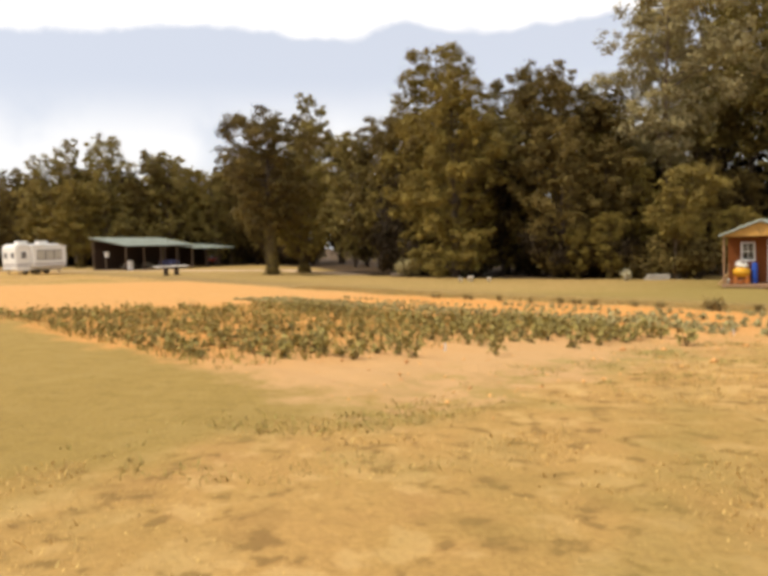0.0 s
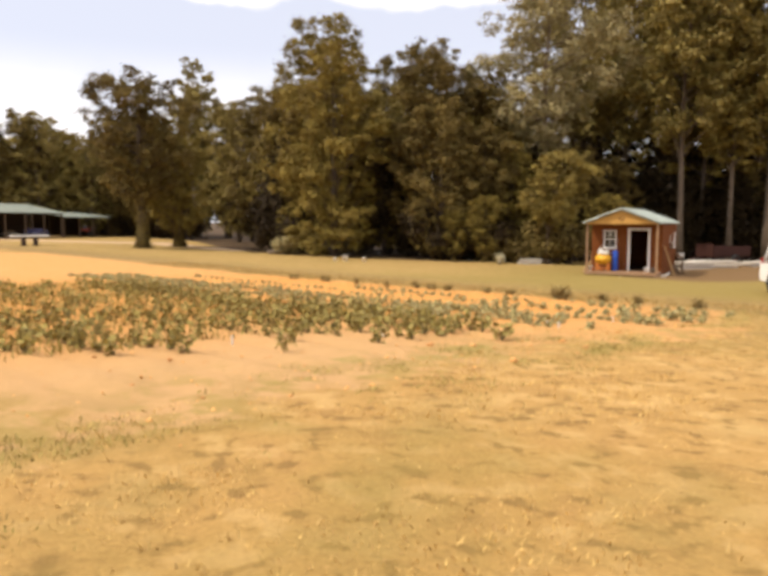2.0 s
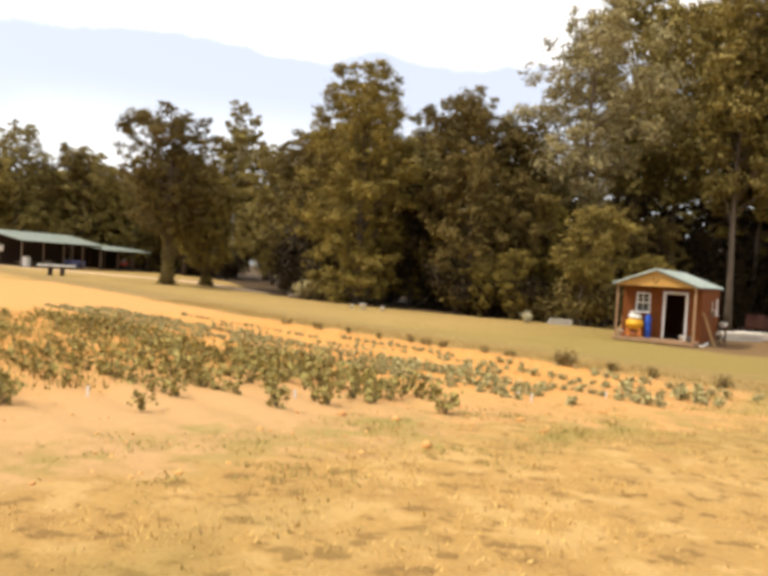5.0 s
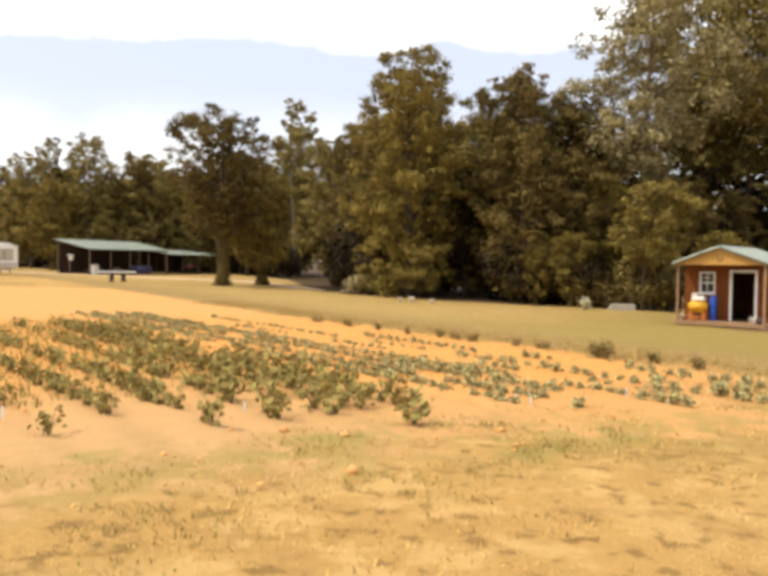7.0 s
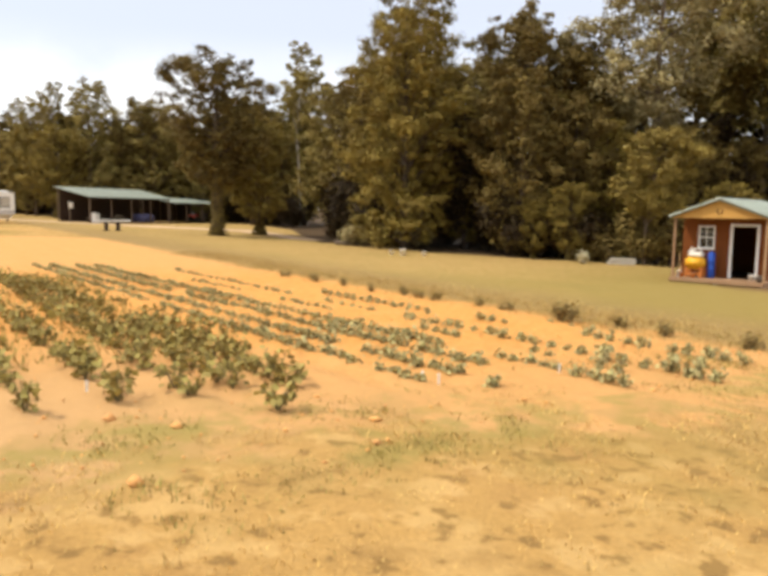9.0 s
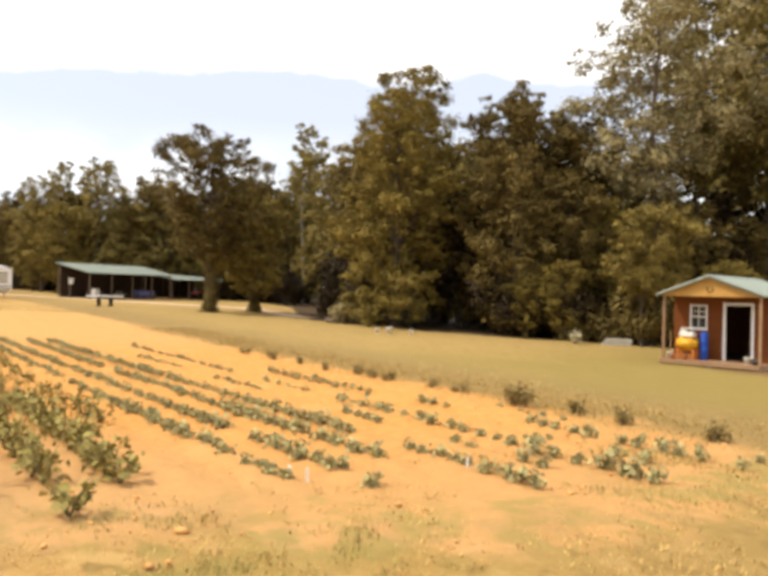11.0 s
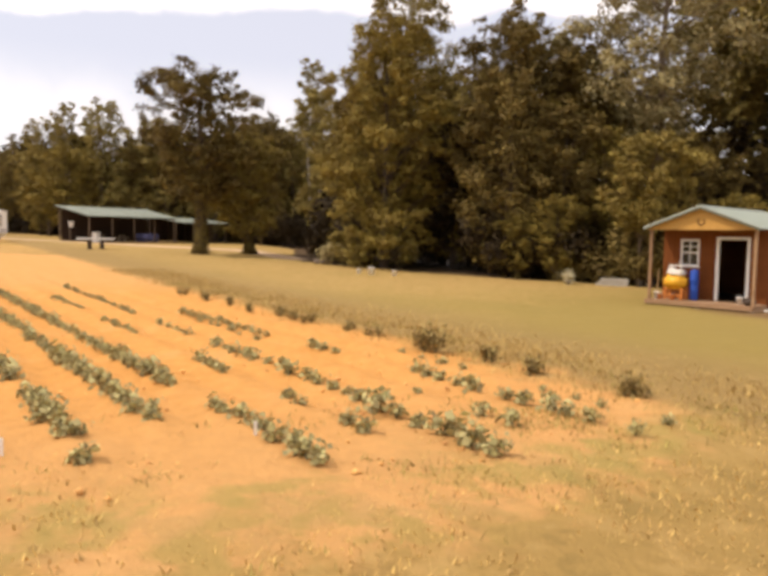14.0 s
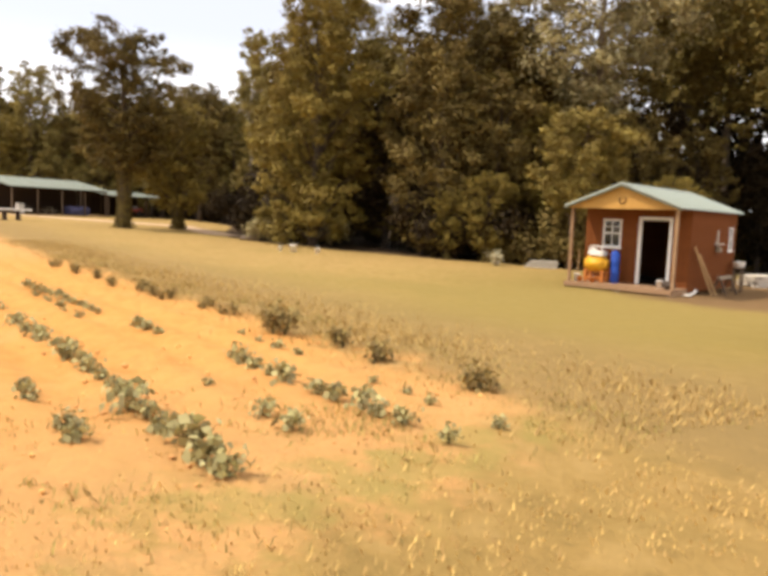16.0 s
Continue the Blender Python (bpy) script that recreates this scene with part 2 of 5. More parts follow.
def add_prism(bm, outline, low, high, axis="Y"):
    """An outline in the plane across `axis`, drawn out from low to high."""
    put = {"Y": lambda p, d: (p[0], d, p[1]), "X": lambda p, d: (d, p[0], p[1]), "Z": lambda p, d: (p[0], p[1], d)}[axis]
    a = [bm.verts.new(put(p, low)) for p in outline]
    b = [bm.verts.new(put(p, high)) for p in outline]
    n = len(outline)
    bm.faces.new(a)
    bm.faces.new(b[::-1])
    for i in range(n):
        bm.faces.new((a[i], b[i], b[(i + 1) % n], a[(i + 1) % n]))
    bmesh.ops.recalc_face_normals(bm, faces=bm.faces)


def as_mesh(name, bm, mat, smooth=False):
    me = bpy.data.meshes.new(name)
    bm.to_mesh(me)
    bm.free()
    me.materials.append(mat)
    if smooth:
        me.polygons.foreach_set("use_smooth", [True] * len(me.polygons))
    return me


def part(name, bm, mat, parent=None, label="", smooth=False, m=None):
    """One mesh object under a thing or under a part."""
    ob = new(name, as_mesh(name, bm, mat, smooth) if isinstance(bm, bmesh.types.BMesh) else bm)
    ob.parent = parent
    if m is not None:
        ob.matrix_basis = m
    return tagged(ob, label) if label else ob


def boxes(*items):
    """A new bmesh of boxes: (size, at) or (size, at, turn, bevel)."""
    bm = bmesh.new()
    for it in items:
        add_box(bm, *it)
    return bm


def tubes(*items):
    bm = bmesh.new()
    for points, radii, *rest in items:
        add_tube(bm, points, radii, *rest)
    return bm


def lathe(profile, at=(0, 0, 0), sides=16, axis="Z"):
    bm = bmesh.new()
    add_lathe(bm, profile, at, sides, axis)
    return bm


def prism(outline, low, high, axis="Y"):
    bm = bmesh.new()
    add_prism(bm, outline, low, high, axis)
    return bm


def thing(name, m, label, category, group="", kind=""):
    ob = new(name)
    ob.matrix_basis = m
    return tagged(ob, label, category, group, kind)


def leaf_mesh(name, centres, sizes, mat, rng, lift=0.4, slim=0.6, out=None):
    """Many small folded leaves, one diamond of two triangles each, about the centres."""
    n = len(centres)
    away = rng.normal(size=(n, 3))
    if out is None:
        away[:, 2] = np.abs(away[:, 2]) * 0.6 + lift
    else:
        away = out + 0.42 * away + (0.0, 0.0, lift)
    away /= np.linalg.norm(away, axis=1)[:, None]
    along = np.cross(away, rng.normal(size=(n, 3)))
    along /= np.linalg.norm(along, axis=1)[:, None] + 1e-9
    across = np.cross(away, along)
    s = np.asarray(sizes)[:, None]
    co = np.empty((n, 4, 3))
    co[:, 0] = centres - along * s * 0.5
    co[:, 1] = centres + across * s * 0.5 * slim + away * s * 0.10
    co[:, 2] = centres + along * s * 0.5
    co[:, 3] = centres - across * s * 0.5 * slim + away * s * 0.10
    at = np.arange(n)[:, None] * 4
    faces = np.concatenate((at + [0, 1, 2], at + [0, 2, 3]), axis=1).reshape(-1, 3)
    return tri_mesh(name, co.reshape(-1, 3), faces, mat)


def tri_mesh(name, co, faces, mat):
    me = bpy.data.meshes.new(name)
    me.vertices.add(len(co))
    me.vertices.foreach_set("co", np.ascontiguousarray(co, dtype=np.float32).ravel())
    me.loops.add(len(faces) * 3)
    me.loops.foreach_set("vertex_index", np.ascontiguousarray(faces, dtype=np.int32).ravel())
    me.polygons.add(len(faces))
    me.polygons.foreach_set("loop_start", np.arange(len(faces), dtype=np.int32) * 3)
    me.update(calc_edges=True)
    me.materials.append(mat)
    return me


# ---------------------------------------------------------------- the land
def soft_plus(a, k=3.0):
    return k * np.log1p(np.exp(np.clip(np.asarray(a, dtype=float) / k, -40, 40)))


def to_xy(u, v):
    """Garden coordinates: u along the crop rows, v across them."""
    return (v - u) * 0.70711, (u + v) * 0.70711


def ground_z(x, y):
    """Height of the land: it falls gently across the rows and rises far along them."""
    x, y = np.asarray(x, dtype=float), np.asarray(y, dtype=float)
    u, v = np.clip((y - x) * 0.70711, -40, 110), np.clip((x + y) * 0.70711, -15, 70)
    return 0.7 - 0.018 * v - 0.022 * (20 - soft_plus(20 - v)) + 0.015 * soft_plus(u - 22, 4)


def on_ground(x, y):
    return Vector((x, y, float(ground_z(x, y))))


def place(x, y, turn=0.0, size=1.0, sink=0.0):
    """A pose on the ground at x, y, turned about the upright."""
    return Matrix.Translation(on_ground(x, y) - Vector((0, 0, sink))) @ Matrix.Rotation(radians(turn), 4, "Z") @ Matrix.Diagonal((size, size, size, 1))


WOODS_EDGE = ((-200, 118), (-70, 104), (-42, 93), (-27, 98), (-20, 93), (-13, 81), (-8, 66), (-4, 56), (4, 51.0), (10, 47.6), (14, 47.8), (18, 50.5), (24, 52), (32, 52), (44, 58), (60, 70), (200, 120))


def woods_edge(x):
    return np.interp(x, [p[0] for p in WOODS_EDGE], [p[1] for p in WOODS_EDGE])


def ground_material():
    m = bpy.data.materials.new("field_ground")
    m.use_nodes = True
    nt = m.node_tree
    bsdf = nt.nodes["Principled BSDF"]
    at = nt.nodes.new("ShaderNodeTexCoord").outputs["Object"]
    split = nt.nodes.new("ShaderNodeSeparateXYZ")
    nt.links.new(at, split.inputs[0])
    x, y = split.outputs[0], split.outputs[1]
    u = math_node(nt, "MULTIPLY", math_node(nt, "SUBTRACT", y, x), 0.70711)
    v = math_node(nt, "MULTIPLY", math_node(nt, "ADD", y, x), 0.70711)
    fine, small = noise_node(nt, at, 22.0, 6.0, 0.7), noise_node(nt, at, 4.5, 5.0, 0.65)
    mid, wide = noise_node(nt, at, 0.9, 5.0, 0.6), noise_node(nt, at, 0.17, 4.0, 0.55)
    # dry lawn: straw, tan and olive
    straw = mix_node(nt, step_node(nt, fine, 0.32, 0.68), (0.485, 0.29, 0.096), (0.40, 0.235, 0.078))
    straw = mix_node(nt, math_node(nt, "MULTIPLY", step_node(nt, mid, 0.5, 0.72), 0.6), straw, (0.57, 0.37, 0.15))
    straw = mix_node(nt, math_node(nt, "MULTIPLY", step_node(nt, mid, 0.46, 0.28), 0.5), straw, (0.36, 0.20, 0.072))
    mottle = noise_node(nt, at, 2.1, 4.0, 0.6)
    straw = mix_node(nt, math_node(nt, "MULTIPLY", step_node(nt, mottle, 0.52, 0.66), 0.6), straw, (0.32, 0.185, 0.062))
    straw = mix_node(nt, math_node(nt, "MULTIPLY", step_node(nt, mottle, 0.47, 0.36), 0.6), straw, (0.58, 0.375, 0.15))
    flecks = step_node(nt, noise_node(nt, at, 4.2, 3.0, 0.5), 0.56, 0.66)
    straw = mix_node(nt, math_node(nt, "MULTIPLY", flecks, 0.8), straw, (0.24, 0.14, 0.048))
    green = mix_node(nt, step_node(nt, fine, 0.3, 0.7), (0.325, 0.226, 0.062), (0.24, 0.165, 0.045))
    far = math_node(nt, "MULTIPLY", step_node(nt, v, 22.0, 30.0), math_node(nt, "SUBTRACT", 1.0, step_node(nt, u, 8.0, 26.0)))
    greenish = math_node(nt, "ADD", math_node(nt, "ADD", math_node(nt, "MULTIPLY", wide, 0.75), math_node(nt, "MULTIPLY", mid, 0.35)), math_node(nt, "MULTIPLY", far, 0.2))
    olive = math_node(nt, "MULTIPLY", math_node(nt, "SUBTRACT", 1.0, step_node(nt, v, 3.0, 7.5)), step_node(nt, u, 3.8, 7.5))
    greenish = math_node(nt, "ADD", greenish, math_node(nt, "MULTIPLY", olive, 0.36))
    lawn = mix_node(nt, math_node(nt, "MULTIPLY", step_node(nt, greenish, 0.50, 0.72), 0.8), straw, green)
    beyond = step_node(nt, v, 22.0, 24.0)
    lawn = mix_node(nt, math_node(nt, "MULTIPLY", beyond, 0.7), lawn, mix_node(nt, step_node(nt, math_node(nt, "ADD", small, math_node(nt, "MULTIPLY", far, 0.3)), 0.4, 0.7), (0.36, 0.242, 0.092), (0.25, 0.19, 0.058)))
    corner = math_node(nt, "MULTIPLY", step_node(nt, v, 14.5, 18.5), math_node(nt, "SUBTRACT", 1.0, step_node(nt, u, 3.4, 6.0)))
    lawn = mix_node(nt, math_node(nt, "MULTIPLY", corner, math_node(nt, "MULTIPLY_ADD", mottle, 0.7, 0.35)), lawn, (0.27, 0.182, 0.06))
    verge = math_node(nt, "MULTIPLY", step_node(nt, v, 22.2, 23.0), math_node(nt, "SUBTRACT", 1.0, step_node(nt, v, 24.5, 29.0)))
    lawn = mix_node(nt, math_node(nt, "MULTIPLY", verge, math_node(nt, "MULTIPLY_ADD", small, 0.7, 0.3)), lawn, (0.25, 0.165, 0.065))
    # tilled soil inside the garden, with a ragged edge
    rag = math_node(nt, "MULTIPLY_ADD", mid, 2.8, -1.4)
    rag2 = math_node(nt, "MULTIPLY_ADD", small, 1.6, -0.8)
    rag = math_node(nt, "ADD", rag, rag2)
    near_edge = math_node(nt, "ADD", math_node(nt, "SUBTRACT", u, 4.75), math_node(nt, "MULTIPLY", step_node(nt, v, 14.0, 17.2), 1.6))
    near_edge = math_node(nt, "SUBTRACT", near_edge, math_node(nt, "MULTIPLY", step_node(nt, v, 19.8, 23.4), 2.0))
    inside = math_node(nt, "MINIMUM", near_edge, math_node(nt, "SUBTRACT", 47.5, u))
    inside = math_node(nt, "MINIMUM", inside, math_node(nt, "MINIMUM", math_node(nt, "SUBTRACT", v, 4.9), math_node(nt, "SUBTRACT", 22.9, v)))
    soil_here = step_node(nt, math_node(nt, "ADD", inside, rag), -0.35, 0.75)
    soil = mix_node(nt, step_node(nt, small, 0.35, 0.7), (0.62, 0.30, 0.085), (0.53, 0.25, 0.068))
    soil = mix_node(nt, math_node(nt, "MULTIPLY", step_node(nt, mid, 0.52, 0.7), 0.5), soil, (0.62, 0.345, 0.13))
    soil = mix_node(nt, math_node(nt, "MULTIPLY", step_node(nt, fine, 0.45, 0.7), 0.45), soil, (0.45, 0.235, 0.085))
    pale = math_node(nt, "SUBTRACT", 1.0, step_node(nt, math_node(nt, "ADD", u, math_node(nt, "ADD", math_node(nt, "MULTIPLY", mid, 4.0), math_node(nt, "MULTIPLY", step_node(nt, v, 13.0, 17.0), 3.5))), 9.0, 15.0))
    soil = mix_node(nt, math_node(nt, "MULTIPLY", pale, math_node(nt, "MULTIPLY_ADD", step_node(nt, v, 10.0, 15.5), -0.4, 0.85)), soil, (0.505, 0.315, 0.147))
    soil = mix_node(nt, math_node(nt, "MULTIPLY", step_node(nt, u, 20.0, 28.0), 0.6), soil, (0.56, 0.32, 0.125))
    # low weeds creeping over the near ends of the rows
    creep = math_node(nt, "SUBTRACT", 1.0, step_node(nt, math_node(nt, "ADD", u, math_node(nt, "MULTIPLY", step_node(nt, v, 13.0, 17.0), 2.1)), 5.2, 8.0))
    dry = step_node(nt, noise_node(nt, at, 1.15, 5.0, 0.6), 0.47, 0.60)
    soil = mix_node(nt, math_node(nt, "MULTIPLY", dry, math_node(nt, "MULTIPLY", creep, 0.75)), soil, (0.385, 0.245, 0.092))
    weedy = step_node(nt, math_node(nt, "ADD", noise_node(nt, at, 1.7, 5.0, 0.62), math_node(nt, "MULTIPLY", creep, 0.13)), 0.58, 0.70)
    soil = mix_node(nt, math_node(nt, "MULTIPLY", weedy, math_node(nt, "MULTIPLY", creep, 0.75)), soil, (0.33, 0.235, 0.07))
    col = mix_node(nt, soil_here, lawn, soil)
    # leaf litter under the trees and the bare drive, laid out on the mesh
    for name, shades in (("weeds", ((0.275, 0.22, 0.062), (0.34, 0.262, 0.082))), ("litter", ((0.12, 0.075, 0.04), (0.06, 0.04, 0.022))), ("drive", ((0.62, 0.44, 0.30), (0.48, 0.33, 0.21))), ("yard", ((0.24, 0.145, 0.065), (0.15, 0.09, 0.042)))):
        a = nt.nodes.new("ShaderNodeAttribute")
        a.attribute_name = name
        broken = math_node(nt, "MULTIPLY_ADD", mottle, 2.6, -1.5) if name == "weeds" else math_node(nt, "MULTIPLY_ADD", mid, 0.5, -0.25)
        fac = step_node(nt, math_node(nt, "ADD", a.outputs["Fac"], broken), 0.3, 0.75)
        if name == "weeds":
            fac = math_node(nt, "MULTIPLY", fac, math_node(nt, "MULTIPLY", math_node(nt, "MINIMUM", a.outputs["Fac"], 1.0), 0.85))
        col = mix_node(nt, fac, col,
                       mix_node(nt, small, *shades))
    nt.links.new(col, bsdf.inputs["Base Color"])
    bsdf.inputs["Roughness"].default_value = 0.95
    bsdf.inputs["Specular IOR Level"].default_value = 0.1
    b = nt.nodes.new("ShaderNodeBump")
    b.inputs["Strength"].default_value, b.inputs["Distance"].default_value = 0.7, 0.05
    nt.links.new(math_node(nt, "ADD", fine, math_node(nt, "MULTIPLY", small, 1.5)), b.inputs["Height"])
    nt.links.new(b.outputs[0], bsdf.inputs["Normal"])
    return m


def near_line(x, y, a, b, half):
    """1 on the line from a to b, falling to 0 at `half` metres from it."""
    a, b = np.array(a, float), np.array(b, float)
    d = b - a
    s = np.clip(((x - a[0]) * d[0] + (y - a[1]) * d[1]) / d.dot(d), 0, 1)
    return np.clip(1.5 - np.hypot(x - a[0] - s * d[0], y - a[1] - s * d[1]) / half, 0, 1)


def build_ground():
    out = np.array([1.5, 3.5, 6, 10, 16, 25, 40, 65, 110, 190, 330, 600, 1100, 2000])
    xs = np.concatenate((-64 - out[::-1], np.arange(-64, -36.1, 0.9), np.arange(-36, -8, 0.4), np.arange(-8, 16, 0.2), np.arange(16, 36.01, 0.4), 36 + out))
    ys = np.concatenate((-8 - out[::-1], np.arange(-8, 6, 0.4), np.arange(6, 30, 0.2), np.arange(30, 62.01, 0.4), np.arange(62.8, 100, 0.8), 100 + out))
    X, Y = np.meshgrid(xs, ys)
    Z = ground_z(X, Y)
    u, v = (Y - X) * 0.70711, (X + Y) * 0.70711
    near = (np.abs(X) < 36) & (Y > -8) & (Y < 62)
    bump = np.zeros_like(Z)
    flat = bump.ravel()
    for i, (a, b, n) in enumerate(zip(X.ravel(), Y.ravel(), near.ravel())):
        if n:
            flat[i] = 0.05 * noise.noise((a * 0.35, b * 0.35, 0)) + 0.03 * noise.noise((a * 1.3, b * 1.3, 5))
    garden = np.clip(np.minimum.reduce((u - 5.5, 46 - u, v - 5, 22.5 - v)), 0, 1)
    Z = Z + bump + garden * np.where(v < 14.6, 0.03, 0.05) * np.cos(2 * np.pi * (v + np.where(v < 14.6, 0, 0.028 * (u - 6)) - np.where(v < 14.6, 5.6, 15.48)) / np.where(v < 14.6, 0.9, 0.79))
    ny, nx = X.shape
    i = (np.arange(ny - 1)[:, None] * nx + np.arange(nx - 1)).ravel()
    faces = np.concatenate((np.stack((i, i + 1, i + nx + 1), 1), np.stack((i, i + nx + 1, i + nx), 1)))
    me = tri_mesh("ground", np.stack((X, Y, Z), -1).reshape(-1, 3), faces, ground_material())
    me.polygons.foreach_set("use_smooth", [True] * len(me.polygons))
    masks = {
        "weeds": 0.75 * np.maximum.reduce([near_line(X, Y, to_xy(*a), to_xy(*b), w) for a, b, w in (((5.8, 10.7), (5.6, 12.6), 0.5), ((4.5, 13.6), (4.6, 15.8), 0.7), ((3.9, 19.2), (4.3, 21.9), 0.6), ((5.4, 15.5), (4.5, 16.3), 0.35), ((6.2, 9.3), (6.3, 9.8), 0.4), ((4.4, 17.0), (4.4, 17.5), 0.3))]),
        "litter": np.clip((Y - woods_edge(X) + 1.0) / 3.0, 0, 1),
        "drive": np.maximum.reduce((near_line(X, Y, (-27, 74), (-15, 73), 1.8), near_line(X, Y, (-15, 73), (-6, 60.5), 1.3), near_line(X, Y, (-60, 78), (-27, 74), 1.2))) * 0.9,
        "yard": np.maximum(near_line(X, Y, (20, 35), (36, 43), 4.0), near_line(X, Y, (22, 40), (30, 45), 5)) * 0.85,
    }
    for name, values in masks.items():
        me.attributes.new(name, "FLOAT", "POINT").data.foreach_set("value", values.ravel().astype(np.float32))
    tagged(new("ground", me), "dry tan lawn and orange tilled garden soil", "ground", kind="structure")


build_ground()


# ---------------------------------------------------------------- trees
def make_tree(name, seed, height, radius, bare, leaves, leaf, bark, label, shape="round", size=0.34, trunk=0.22, lean=0.0, ivy=0.0):
    """A tree at the origin: tapered trunk, limbs to clumps of leaves. bare: share of the height without crown."""
    rng = np.random.default_rng(seed)
    ob = thing(name, Matrix.Identity(4), label, "tree")
    top = Vector((lean * height, 0.3 * lean * height, height))
    bends = [Vector((0, 0, -0.3))] + [Vector((top.x * k * k, top.y * k * k, height * k)) + Vector(rng.normal(0, 0.012 * height * k, 3)) * Vector((1, 1, 0)).length for k in (0.15, 0.35, 0.6, 0.8)]
    bends = [Vector((b.x, b.y, max(b.z, -0.3))) for b in bends] + [Vector((top.x, top.y, height * 0.95))]
    bm = tubes((bends, [trunk * k for k in (1.5, 1.0, 0.8, 0.55, 0.3, 0.08)], 9))

    def spine(k):
        k = min(max(k, 0.0), 0.999) * (len(bends) - 1)
        return bends[int(k)].lerp(bends[int(k) + 1], k - int(k))

    clumps = []
    count = {"round": 76, "column": 80, "pine": 50, "open": 44, "spread": 64}[shape]
    for i in range(count):
        h = bare + (1.0 - bare) * ((i + rng.random()) / count)
        k = (h - bare) / (1 - bare)
        if shape == "round":
            reach = radius * math.sqrt(max(0.06, 1 - (2 * k - 0.95) ** 2 / 1.32))
        elif shape == "spread":
            reach = radius * math.sqrt(max(0.10, 1 - (1.7 * k - 0.95) ** 2))
        elif shape == "pine":
            reach = radius * (1.06 - k) * (0.75 + 0.25 * (i % 2))
        elif shape == "open":
            reach = radius * (0.35 + 0.65 * math.sin(math.pi * min(1, k * 0.9 + 0.1)))
        else:
            reach = radius * (0.72 + 0.28 * math.sin(math.pi * k)) * math.sqrt(max(0.05, 1 - max(0.0, (k - 0.72) / 0.32) ** 2))
        a = i * 2.4 + rng.normal(0, 0.35)
        far = reach * (0.35 + 0.75 * rng.random())
        start = spine(max(0.04, h * 0.96 - 0.04) if bare > 0.3 else max(0.04, h * 0.86 - 0.10 * (1 if shape != "pine" else 0.2)))
        end = Vector((spine(h).x + far * math.cos(a), spine(h).y + far * math.sin(a), h * height * 0.97))
        middle = start.lerp(end, 0.5) + Vector((0, 0, (0.05 if shape != "pine" else -0.02) * far))
        if far > 0.5:
            r = trunk * 0.28 * (1.1 - 0.7 * k)
            add_tube(bm, (start, middle, end), (r, r * 0.6, r * 0.2), 5, cap=False)
        clumps.append((end, (0.13 * radius + 0.11 * far) * rng.uniform(0.6, 1.6), 1.0))
        if far > 0.9:
            clumps.append((middle.lerp(end, 0.45 * rng.random()), (0.15 * radius + 0.08 * far) * rng.uniform(0.7, 1.3), 0.55))
    # every bough ends in a handful of smaller sprays
    sprays = []
    for c, r, w in clumps:
        for _ in range(6):
            way = rng.normal(size=3) + (0.0, 0.0, 0.35)
            way *= r * rng.uniform(0.55, 1.05) / (np.linalg.norm(way) + 1e-6)
            sprays.append((c + Vector(way) * 0.95, r * rng.uniform(0.28, 0.6), w))
    clumps = sprays
    weights = np.array([w * r * r for _, r, w in clumps])
    which = rng.choice(len(clumps), leaves, p=weights / weights.sum())
    centre = np.array([tuple(c) for c, _, _ in clumps])[which]
    rad = np.array([r for _, r, _ in clumps])[which]
    off = rng.normal(size=(leaves, 3))
    off[:, 2] = np.where(rng.random(leaves) < 0.6, np.abs(off[:, 2]), off[:, 2])
    out = off / (np.linalg.norm(off, axis=1)[:, None] + 1e-6)
    ragged = rng.normal(0, 0.30, leaves) + 0.82
    off = out * (ragged * rad)[:, None] + rng.normal(0, 0.10, (leaves, 3)) * rad[:, None]
    off[:, 2] *= 0.4 if shape == "pine" else 0.78
    centre = centre + off
    centre[:, 2] = np.maximum(centre[:, 2], 0.15)
    part("trunk", bm, M[bark], ob, smooth=True)
    if ivy:
        n = 2600
        a, h = rng.uniform(0, 2 * np.pi, n), ivy * rng.random(n) ** 1.2
        wide = trunk * 1.15 + 0.16 * rng.random(n) + 0.55 * np.exp(-h / 0.5) * rng.random(n)
        at = np.stack((wide * np.cos(a), wide * np.sin(a), h), 1) + np.array([tuple(spine(k / height)) for k in h]) * (1, 1, 0)
        part("ivy", leaf_mesh("ivy", at, rng.uniform(0.1, 0.2, n), M["leaf_dark"], rng, out=np.stack((np.cos(a), np.sin(a), np.zeros(n)), 1)), None, ob, "dark leaves climbing the trunk")
    part("crown", leaf_mesh("crown", centre, size * rng.uniform(0.6, 1.5, leaves), M[leaf], rng, out=out), M[leaf], ob)
    return ob


